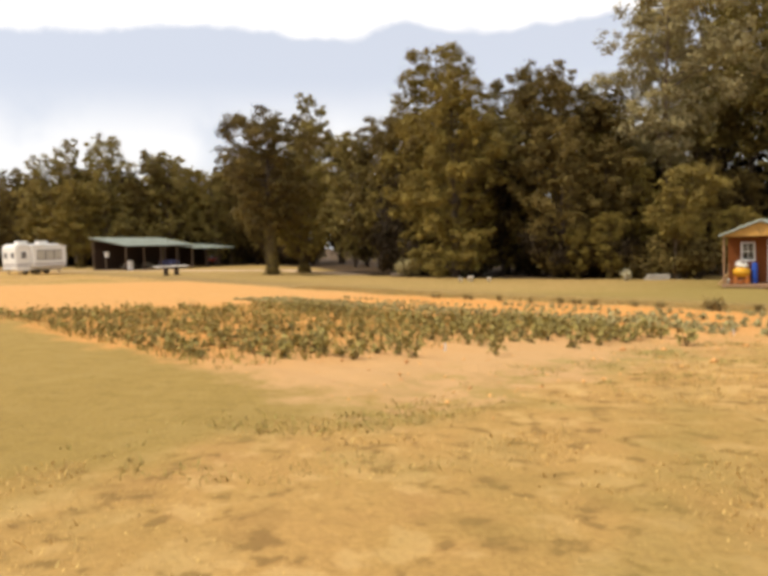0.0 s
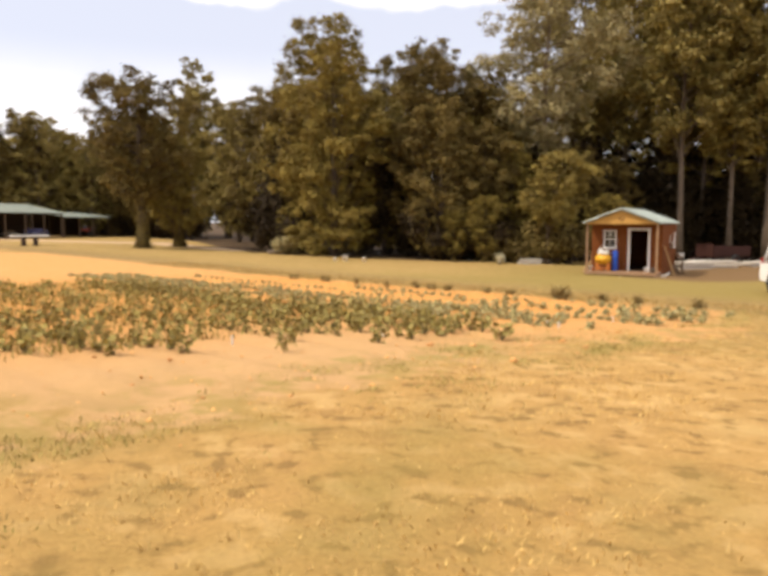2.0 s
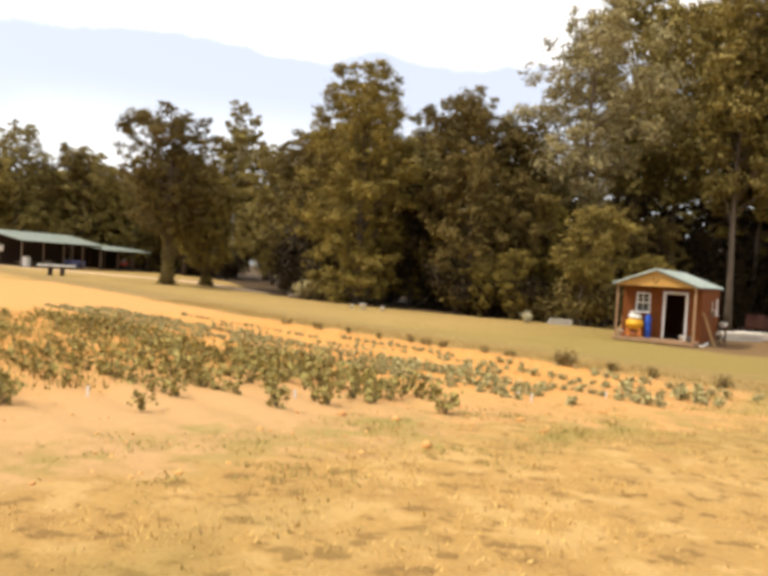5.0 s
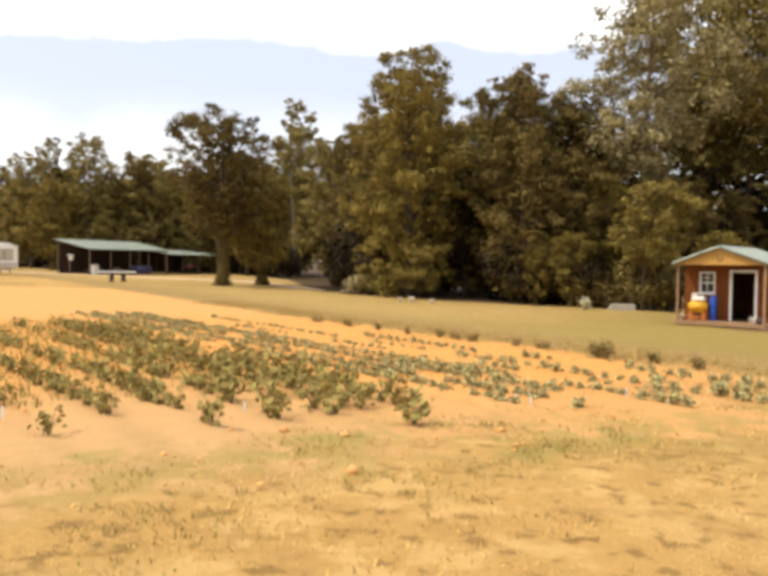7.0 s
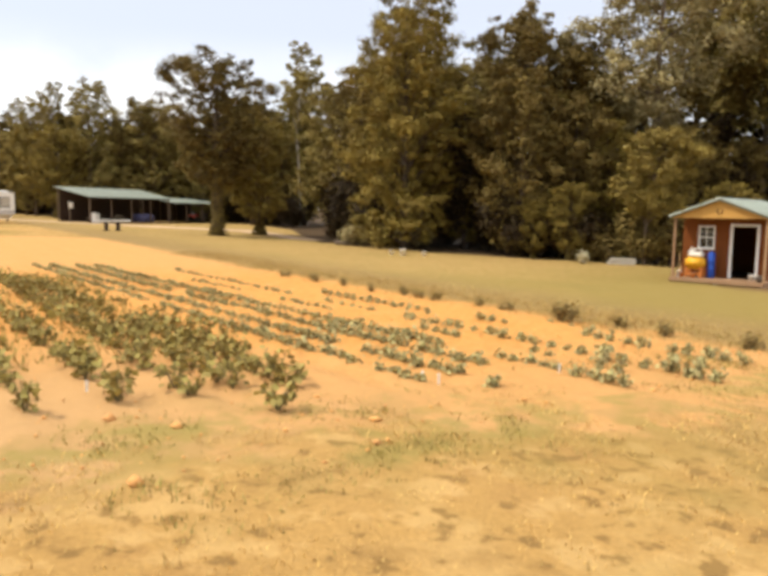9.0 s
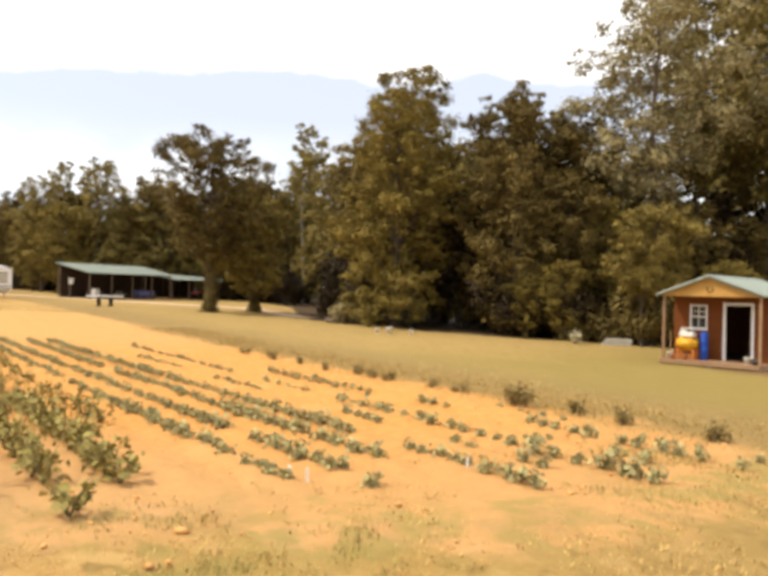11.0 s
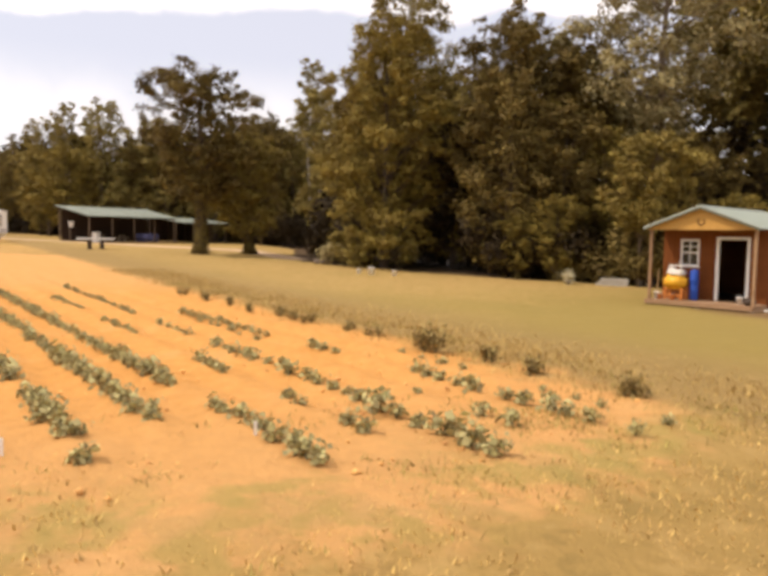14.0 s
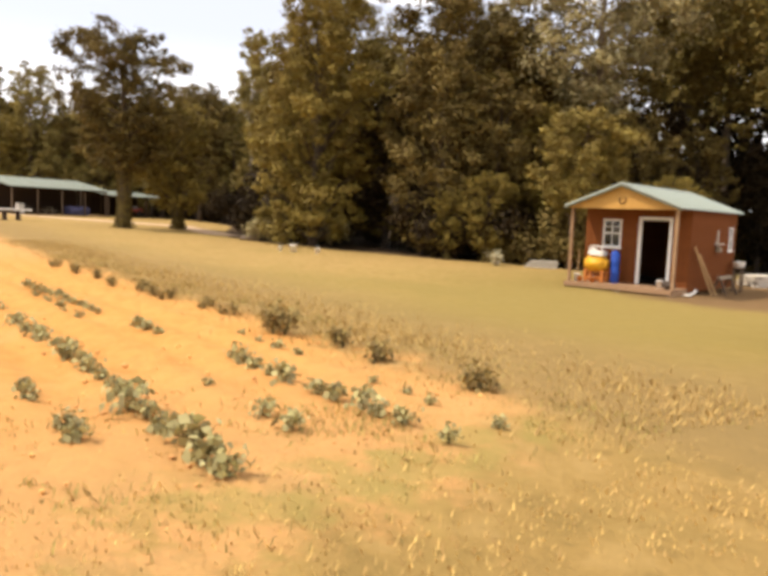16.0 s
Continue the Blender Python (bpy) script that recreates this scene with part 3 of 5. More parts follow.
def make_shrub(name, seed, height, radius, leaves, leaf, label, size=0.22):
    rng = np.random.default_rng(seed)
    ob = thing(name, Matrix.Identity(4), label, "shrub")
    bm = bmesh.new()
    cs = []
    for i in range(12):
        a, far, h = i * 2.4, radius * rng.uniform(0.25, 0.85), height * rng.uniform(0.35, 0.85)
        end = Vector((far * math.cos(a), far * math.sin(a), h))
        add_tube(bm, ((0.1 * math.cos(a), 0.1 * math.sin(a), -0.1), end * 0.55 + Vector((0, 0, 0.12 * h)), end), (0.035, 0.022, 0.008), 4, cap=False)
        cs.append(tuple(end))
    which = rng.integers(0, 12, leaves)
    off = rng.normal(size=(leaves, 3))
    off /= np.linalg.norm(off, axis=1)[:, None]
    out = off.copy()
    off *= (rng.random(leaves) ** 0.5 * radius * 0.5)[:, None]
    centre = np.array(cs)[which] + off
    centre[:, 2] = np.clip(centre[:, 2], 0.05, None)
    part("branch", bm, M["bark"], ob)
    part("foliage", leaf_mesh("foliage", centre, size * rng.uniform(0.6, 1.5, leaves), M[leaf], rng, out=out), M[leaf], ob)
    return ob


def build_woods():
    rng = np.random.default_rng(11)
    # the trees that can be told apart at the edge of the wood
    single = [
        make_tree("oak_tree", 1, 13.8, 3.9, 0.32, 30000, "leaf_dark", "bark", "dark broad oak tree standing alone on the lawn edge", "spread", 0.20, 0.34, ivy=5.2),
        make_tree("young_tree", 2, 9.8, 3.0, 0.2, 21000, "leaf_olive", "bark", "rounded olive-green tree on the lawn edge", "round", 0.18, 0.2, ivy=3.0),
        make_tree("birch_tree", 3, 24.0, 2.6, 0.58, 9000, "leaf_pale", "bark_white", "tall thin pale-trunked tree with an airy crown", "open", 0.26, 0.2),
        make_tree("tall_tree", 4, 17.6, 4.0, 0.06, 48000, "leaf_olive", "bark", "tall full olive-green tree at the wood's edge", "column", 0.19, 0.26),
        make_tree("round_tree", 5, 16.6, 4.0, 0.10, 46000, "leaf_dark", "bark", "tall dark round-topped tree at the wood's edge", "round", 0.20, 0.26),
        make_tree("airy_tree", 6, 22.5, 5.7, 0.38, 27000, "leaf_grey", "bark_pale", "very tall tree with an open greyish crown", "open", 0.22, 0.28),
        make_tree("sapling_tree", 7, 7.1, 2.1, 0.40, 18000, "leaf_fresh", "bark_pale", "small bright green tree leaning out of the wood", "round", 0.14, 0.08, 0.36),
        make_tree("pine_tree", 8, 23.0, 4.6, 0.34, 24000, "leaf_fresh", "bark", "tall pine tree with layered boughs", "pine", 0.27, 0.17),
        make_tree("grey_trunk_tree", 9, 23.0, 4.2, 0.40, 26000, "leaf_pale", "bark_pale", "tall tree with a bare grey trunk behind the shed", "round", 0.25, 0.2),
        make_tree("broad_tree", 10, 16.0, 4.2, 0.20, 21000, "leaf_dark", "bark", "dark leafy tree in the wood", "round", 0.25, 0.24),
        make_tree("green_tree", 12, 14.0, 3.5, 0.13, 20000, "leaf_olive", "bark", "slim olive-green tree in the wood", "column", 0.23, 0.2),
        make_tree("pale_tree", 15, 14.5, 3.2, 0.12, 14000, "leaf_pale", "bark_pale", "slim light-green tree in the wood", "column", 0.25, 0.16),
    ]
    deep_trees = [
        # these two carry the wood's inner shade in their leaf colour
        make_tree("wood_tree", 13, 16.5, 4.3, 0.14, 4600, "leaf_shade", "bark", "tree deep in the wood with shade-darkened leaves", "round", 0.56, 0.22),
        make_tree("wood_tree", 14, 16.0, 3.9, 0.20, 4600, "leaf_shade", "bark", "tree deep in the wood with shade-darkened leaves", "column", 0.54, 0.22),
        make_tree("far_tree", 16, 16.0, 4.2, 0.10, 7000, "leaf_pale", "bark", "light olive-green tree in the far wood", "round", 0.44, 0.2),
        make_tree("far_tree", 17, 15.5, 3.8, 0.10, 7000, "leaf_olive", "bark", "dull olive tree in the far wood", "column", 0.44, 0.2),
    ]
    for ob, x in zip(deep_trees, (-1.0, 8.0, -32.0, -58.0)):
        ob.matrix_basis = place(x, float(woods_edge(x)) + 13.0, 0, 0.7)
        tagged(ob, group="trees of the wood")
    oak, young, birch, tall, roundt, airy, sapling, pine, greyt, broad, green, pale = single
    spots = [
        (oak, -13.2, 60.2, 20, 1.0), (young, -11.4, 65.2, 80, 1.0), (birch, -16.2, 97.0, 10, 1.0),
        (tall, 1.5, 65.5, 30, 1.17), (roundt, 11.1, 76.0, 200, 1.26), (airy, 18.4, 54.2, 60, 1.0),
        (sapling, 16.2, 46.9, -100, 1.0), (pine, 31.5, 56.0, 15, 1.0), (greyt, 27.7, 61.5, 100, 1.15),
        (broad, -24.0, 99.0, 0, 1.0), (green, 0.4, 57.6, 40, 0.82), (pale, -8.4, 83.0, 0, 1.08),
    ]
    for ob, x, y, turn, size in spots:
        ob.matrix_basis = place(x, y, turn, size)
    more = [
        (tall, 2.3, 53.2, 120, 0.74), (roundt, 9.9, 53.6, 20, 0.74), (green, 0.9, 59.4, 200, 1.0), (roundt, 13.8, 56.0, 90, 0.70), (broad, 12.8, 50.8, 70, 0.60),
        (young, 16.3, 50.0, 20, 0.45), (young, 18.2, 50.6, 310, 0.42), (green, 15.0, 52.0, 130, 0.74), (broad, 9.8, 50.6, 210, 0.70), (greyt, 32.6, 53.6, 10, 0.85), (young, 12.4, 48.2, 30, 0.46), (young, 10.4, 48.8, 250, 0.36), 
        (greyt, 28.5, 53.3, 40, 0.95), (pine, 34.0, 57.0, 130, 1.0), (greyt, 34.5, 52.0, 220, 1.0), (greyt, 30.0, 58.0, 90, 0.95), (pine, 27.5, 70.0, 70, 0.98), (broad, 20.2, 52.6, 140, 0.52), (broad, 19.4, 60.0, 250, 0.85), (broad, 16.8, 64.0, 80, 0.85), (broad, 24.2, 55.6, 40, 0.5), (young, 21.6, 50.2, 0, 0.5), (broad, 31.0, 60.0, 200, 0.55), (broad, 36.0, 56.0, 100, 0.5),
        (pine, 40.0, 57.0, 200, 1.05), (greyt, 37.5, 58.0, 160, 1.0), (greyt, 45.0, 60.0, 30, 0.95), (pine, 50.0, 65.0, 90, 1.0), (broad, 56.0, 70.0, 10, 1.3),
        (green, 0.0, 63.0, 260, 0.80), (broad, 4.8, 63.0, 20, 0.86), (broad, -4.6, 80.0, 200, 1.05), (green, -3.4, 73.0, 20, 0.95), (green, 6.6, 57.4, 250, 0.88), (pale, 6.9, 61.0, 140, 0.9), (greyt, 25.6, 66.0, 300, 1.1), (pale, -17.6, 104.0, 90, 1.35), (pale, -36.0, 97.0, 30, 1.0), (pale, -44.0, 95.0, 130, 1.15), (pale, -52.0, 95.0, 230, 1.0), (pale, -30.0, 99.0, 190, 0.85), (green, 12.8, 54.0, 80, 0.92), (broad, -1.0, 68.0, 310, 0.95), (broad, 1.6, 58.8, 100, 0.85), (green, 14.6, 58.0, 10, 1.0), (broad, -21.5, 94.0, 140, 1.0), (green, -7.6, 89.0, 60, 1.15), (broad, -12.5, 104.0, 30, 1.2),
        (green, -21.5, 97.0, 20, 0.95), (young, -45.0, 89.0, 80, 1.15), (birch, -47.5, 93.0, 180, 0.74), (broad, -38.0, 98.0, 40, 1.0), (green, -33.0, 101.0, 300, 1.2),
        (broad, -27.0, 101.0, 200, 1.05), (oak, -49.0, 98.0, 70, 1.0), (green, -54.0, 96.0, 10, 0.95), (broad, -61.0, 102.0, 120, 0.9), (green, -68.0, 104.0, 240, 0.95),
        (broad, -76.0, 110.0, 10, 0.95), (green, -85.0, 112.0, 90, 1.0), (broad, -25.0, 101.0, 30, 0.9), (green, -19.6, 104.0, 160, 1.25),
    ]
    for ob, x, y, turn, size in more:
        copy_thing(ob, place(x, y, turn, size)) if ob in (oak, birch) else tagged(copy_thing(ob, place(x, y, turn, size)), group="trees of the wood")
    # the depth of the wood
    def in_glade(px, py, room):
        """Inside the narrow glade that opens towards the pale-trunked tree."""
        k = (97.0 - py) / 85.0
        return 0 < k < 0.5 and -16.2 + 17.5 * k - room < px < -16.2 + 28.2 * k + room

    for row, depth in enumerate((5.0, 11.0, 18.0)):
        for x in np.arange(-96, 78, 5.2):
            px, d = x + rng.uniform(-2, 2), depth + rng.uniform(-1.6, 1.6)
            py = float(woods_edge(px)) + d + (4 if px < -20 else 2)
            far = px < -14
            ob = deep_trees[rng.integers(0, 2) + (2 if far and rng.random() < 0.8 else 0)]
            size = rng.uniform(0.78, 1.02) * (1.38 if px < -20 else 1.25 if px < -12 else 0.88 if px < 0 else 0.82 if px < 12 else 1.02)
            if 10.5 < px < 18.5:
                size *= 0.55
            if not in_glade(px, py, 3.2):
                tagged(copy_thing(ob, place(px, py, rng.uniform(0, 360), size)), group="trees of the wood")
    shrubs = [
        # undergrowth shade painted into the leaves
        make_shrub("shrub", 21, 2.6, 1.9, 2300, "leaf_shade", "leafy shrub with shade-darkened leaves under the trees", 0.24),
        make_shrub("shrub", 22, 2.0, 1.6, 2000, "leaf_dark", "olive-green shrub at the wood's edge", 0.24),
        make_shrub("shrub", 23, 1.3, 1.1, 1200, "leaf_grey", "low pale shrub at the wood's edge", 0.20),
    ]
    for ob, (x, y) in zip(shrubs, ((13.4, 49.0), (9.0, 50.4), (-1.2, 54.6))):
        ob.matrix_basis = place(x, y)
        tagged(ob, group="undergrowth")
    for k, x in enumerate(np.arange(-92, 62, 2.3)):
        for d, big in ((0.8, 0.75), (3.2, 1.15), (7.0, 1.6)):
            px = x + rng.uniform(-0.9, 0.9)
            if (4.8 < px < 7.8 and d < 8) or (-11.5 < px < -6.5 and d < 5) or (19.5 < px < 34 and d < 5) or (d < 1 and rng.random() < 0.6) or (-24 < px < -14 and d < 3) or in_glade(px, float(woods_edge(px)) + d, 1.0):
                continue
            # mostly the shade-darkened shrub, so the lower wood reads dark
            ob = shrubs[rng.choice(3, p=(0.8, 0.16, 0.04))]
            copy_thing(ob, place(px, float(woods_edge(px)) + d + rng.uniform(-0.5, 0.8), rng.uniform(0, 360), big * rng.uniform(0.7, 1.25)))
    # added thicket of shade-darkened trees, for the gloom behind the shed and the yard
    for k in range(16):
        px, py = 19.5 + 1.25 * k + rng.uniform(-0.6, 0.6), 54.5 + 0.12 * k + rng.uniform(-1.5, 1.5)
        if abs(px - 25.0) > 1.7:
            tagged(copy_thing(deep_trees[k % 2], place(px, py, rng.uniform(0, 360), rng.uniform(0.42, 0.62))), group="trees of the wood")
    # a thin dead trunk standing at the edge of the wood
    dead = thing("dead_trunk", place(15.0, 50.8), "thin pale dead tree trunk among dark shrubs", "tree")
    part("trunk", tubes((((0, 0, -0.2), (0.03, 0, 1.4), (0.16, 0.02, 3.0), (0.34, 0, 4.4)), (0.085, 0.075, 0.06, 0.03), 7)), M["bark_pale"], dead, smooth=True)
    part("branch", tubes((((0.16, 0.02, 3.0), (0.45, 0.0, 3.3), (0.7, 0.0, 3.25)), (0.03, 0.02, 0.008), 5)), M["bark_pale"], dead)
    # lighter bushes under the small leaning tree
    for x, y, size in ((14.6, 48.4, 0.95), (15.6, 47.6, 0.8), (17.0, 47.2, 1.0), (18.0, 47.6, 1.2), (13.6, 49.4, 1.1), (16.4, 48.6, 1.35)):
        copy_thing(shrubs[1], place(x, y, 70 * x, size))
    # tufts of weeds round the two trees on the lawn edge
    for x, y in ((-13.2, 59.9), (-11.2, 64.8)):
        copy_thing(shrubs[1], place(x, y, 40, 0.36))


build_woods()


# ---------------------------------------------------------------- the shed
def slab(bm, a, b, c, d, thick):
    """A sheet through four corners with a thickness downwards."""
    top = [bm.verts.new(p) for p in (a, b, c, d)]
    low = [bm.verts.new(Vector(p) - Vector((0, 0, thick))) for p in (a, b, c, d)]
    bm.faces.new(top)
    bm.faces.new(low[::-1])
    for i in range(4):
        bm.faces.new((top[i], low[i], low[(i + 1) % 4], top[(i + 1) % 4]))


def ribbed_roof(parent, a, b, c, d, ribs, label, mat="roof_green", thick=0.05):
    """A metal sheet roof: eave a-b, ridge d-c, with standing ribs from eave to ridge as parts of their own."""
    bm = bmesh.new()
    a, b, c, d = (Vector(p) for p in (a, b, c, d))
    slab(bm, a, b, c, d, thick)
    bmesh.ops.recalc_face_normals(bm, faces=bm.faces)
    sheet = part("roof_sheet", bm, M[mat], parent, label)
    lift = Vector((0, 0, 0.012))
    rib = as_mesh("rib", tubes(((lift, d - a + lift), (0.022, 0.022), 5)), M[mat])
    for i in range(ribs + 1):
        part("rib", rib, None, sheet, m=Matrix.Translation(a.lerp(b, i / ribs)))
    return sheet


def board_wall(name, parent, mat, pieces, axis, label, step=0.2):
    """A wall of upright boards with open joints; pieces are (low, high, bottom, top, depth, at), axis "x" or "y"."""
    back = bmesh.new()
    for low, high, bottom, top, depth, at in pieces:
        size = (high - low - 0.004, depth * 0.6, top - bottom - 0.004) if axis == "x" else (depth * 0.6, high - low - 0.004, top - bottom - 0.004)
        add_box(back, size, ((low + high) / 2, at, (bottom + top) / 2) if axis == "x" else (at, (low + high) / 2, (bottom + top) / 2))
    wall = part(name, back, mat, parent, label)
    for low, high, bottom, top, depth, at in pieces:
        n = max(1, round((high - low) / step))
        w = (high - low) / n
        board = as_mesh("board", boxes(((w - 0.012, depth, top - bottom) if axis == "x" else (depth, w - 0.012, top - bottom),)), mat)
        for i in range(n):
            mid = low + (i + 0.5) * w
            part("board", board, None, wall, m=Matrix.Translation((mid, at, (bottom + top) / 2) if axis == "x" else (at, mid, (bottom + top) / 2)))
    return wall


def sash_window(parent, m, w, h):
    """A white sash window of two lights, each with a crossing bar."""
    win = part("window", boxes(((w, 0.05, 0.06), (0, 0, h - 0.03)), ((w, 0.05, 0.06), (0, 0, 0.03)), ((0.06, 0.05, h - 0.12), (-w / 2 + 0.03, 0, h / 2)), ((0.06, 0.05, h - 0.12), (w / 2 - 0.03, 0, h / 2)), ((w - 0.12, 0.045, 0.05), (0, 0, h / 2))), M["white_paint"], parent, "white painted window frame", m=m)
    for i, z in enumerate((h * 0.27, h * 0.73)):
        part("pane", boxes(((w - 0.12, 0.008, h * 0.44), (0, 0.012, z))), M["glass"], win, "dark window glass")
    part("muntin", boxes(((0.022, 0.03, h - 0.14), (0, -0.004, h / 2)), ((w - 0.12, 0.03, 0.022), (0, -0.004, h * 0.73))), M["white_paint"], win)
    part("sill", boxes(((w + 0.08, 0.09, 0.04), (0, -0.02, -0.02), None, 0.008)), M["white_paint"], win)
    return win


SHED = Matrix.Translation((14.93, 36.15, -0.43)) @ Matrix.Rotation(radians(-35), 4, "Z")
SHED_W, SHED_D, PORCH, DECK, EAVE, RIDGE = 3.44, 5.45, 1.15, 0.23, 2.69, 3.34


def build_shed():
    W, D = SHED_W, SHED_D
    s = thing("garden_shed", SHED, "red-brown wooden garden shed with green metal roof and open door", "shed")
    deck = part("deck_frame", boxes(((W, 0.05, 0.11), (W / 2, -0.155, 0.15)), ((0.05, PORCH + 0.12, 0.17), (0.025, PORCH / 2 - 0.09, 0.115)), ((0.05, PORCH + 0.12, 0.17), (W - 0.025, PORCH / 2 - 0.09, 0.115))), M["deck_wood"], s, "weathered brown deck edge")
    plank = as_mesh("deck_plank", boxes(((W + 0.04, 0.13, 0.03), (0, 0, 0), None, 0.004)), M["deck_wood"])
    for i in range(9):
        part("deck_plank", plank, None, deck, m=Matrix.Translation((W / 2, -0.115 + i * 0.146, DECK - 0.014)))
    for x in (0.06, W / 2, W - 0.06):
        part("deck_block", boxes(((0.2, 0.2, 0.16), (x, -0.03, -0.03), None, 0.01)), M["stone"], s)
    t = 0.06
    y = PORCH
    dl, dr, dt = 1.91, 2.78, DECK + 2.05
    wl, wr, wb, wt = 0.60, 1.24, 1.36, 2.28
    front = ((0.0, wl, DECK, EAVE, t, y), (wl, wr, DECK, wb, t, y), (wl, wr, wt, EAVE, t, y), (wr, dl, DECK, EAVE, t, y), (dl, dr, dt, EAVE, t, y), (dr, W, DECK, EAVE, t, y))
    board_wall("front_wall", s, M["siding"], front, "x", "red-brown board siding")
    sl, sr, sb, st = D - 0.75, D - 0.30, 1.35, 2.15
    side = ((PORCH + 0.04, sl, 0.1, EAVE, t, W - 0.03), (sl, sr, 0.1, sb, t, W - 0.03), (sl, sr, st, EAVE, t, W - 0.03), (sr, D, 0.1, EAVE, t, W - 0.03))
    board_wall("side_wall", s, M["siding"], side, "y", "red-brown board siding")
    board_wall("side_wall", s, M["siding"], ((PORCH + 0.04, D, 0.1, EAVE, t, 0.03),), "y", "red-brown board siding")
    board_wall("back_wall", s, M["siding"], ((0.065, W - 0.065, 0.1, EAVE, t, D - 0.03),), "x", "red-brown board siding")
    # floor coloured as dark as the closed shed's inside
    part("inner_floor", boxes(((W - 0.13, D - PORCH - 0.1, 0.06), (W / 2, (D + PORCH) / 2, DECK - 0.05))), M["dark_brown_shade"], s)
    part("porch_ceiling", boxes(((W - 0.2, D - 0.1, 0.03), (W / 2, D / 2, EAVE + 0.016))), M["siding"], s)
    sash_window(s, Matrix.Translation(((wl + wr) / 2, y, wb)), wr - wl, wt - wb)
    sash_window(s, Matrix.Translation((W - 0.03, (sl + sr) / 2, sb)) @ Matrix.Rotation(radians(90), 4, "Z"), sr - sl, st - sb)
    frame_bm = boxes(((0.10, 0.09, dt - DECK + 0.1), (dl - 0.05, y - 0.02, (dt + DECK) / 2 + 0.05), None, 0.008), ((0.10, 0.09, dt - DECK + 0.1), (dr + 0.05, y - 0.02, (dt + DECK) / 2 + 0.05), None, 0.008), ((dr - dl - 0.002, 0.09, 0.10), ((dl + dr) / 2, y - 0.02, dt + 0.05), None, 0.008))
    part("door_frame", frame_bm, M["white_paint"], s, "white painted door frame")
    part("door", boxes(((0.04, 0.80, 1.98), (dr - 0.02, y + 0.46, DECK + 1.0), None, 0.006)), M["siding"], s, "door swung open into the dark shed")
    for x in (0.05, W - 0.05):
        part("porch_post", boxes(((0.09, 0.09, EAVE - DECK - 0.1), (x, 0.06, (EAVE + DECK - 0.1) / 2), None, 0.008)), M["deck_wood"], s, "square wooden porch post")
    o, ya, yb = 0.14, -0.16, D + 0.16
    slope = (RIDGE - EAVE) / (W / 2)
    ez = EAVE + 0.01 - o * slope
    part("gable", prism(((-0.08, EAVE - 0.10), (W + 0.08, EAVE - 0.10), (W + 0.08, EAVE - 0.05), (W / 2, RIDGE - 0.03), (-0.08, EAVE - 0.05)), -0.02, 0.03), M["gable"], s, "bright ochre wooden gable")
    part("gable", prism(((0.1, EAVE), (W - 0.1, EAVE), (W / 2, RIDGE - 0.06)), D - 0.05, D), M["siding"], s)
    for sign, x in ((-1, -o), (1, W + o)):
        edge = Vector((x, ya, ez)), Vector((W / 2, ya, RIDGE + 0.01))
        ribbed_roof(s, (x, ya, ez), (x, yb, ez), (W / 2, yb, RIDGE + 0.01), (W / 2, ya, RIDGE + 0.01), 16, "pale green ribbed metal roof", thick=0.028)
        bm = bmesh.new()
        slab(bm, edge[0] + Vector((0, -0.03, -0.03)), edge[1] + Vector((0, -0.03, -0.03)), edge[1] + Vector((0, 0.0, -0.03)), edge[0] + Vector((0, 0.0, -0.03)), 0.055)
        bmesh.ops.recalc_face_normals(bm, faces=bm.faces)
        part("barge_board", bm, M["trim_green"], s, "dark green metal edge trim")
    part("ridge_cap", prism(((W / 2 - 0.14, RIDGE - 0.02), (W / 2, RIDGE + 0.05), (W / 2 + 0.14, RIDGE - 0.02), (W / 2, RIDGE + 0.03)), ya, yb), M["roof_green"], s)
    # horseshoe on the gable
    pts = [(W / 2 + 0.10 * math.sin(a), -0.035, 2.86 + 0.115 * math.cos(a)) for a in np.linspace(radians(55), radians(320), 14)]
    horseshoe = tagged(new("horseshoe", as_mesh("horseshoe", tubes((pts, [0.02] * 14, 6)), M["iron"], True)), "dark iron horseshoe hung on the shed gable", "horseshoe")
    horseshoe.matrix_basis = SHED


def on_shed(x, y, z, turn=0.0):
    return SHED @ Matrix.Translation((x, y, z)) @ Matrix.Rotation(radians(turn), 4, "Z")


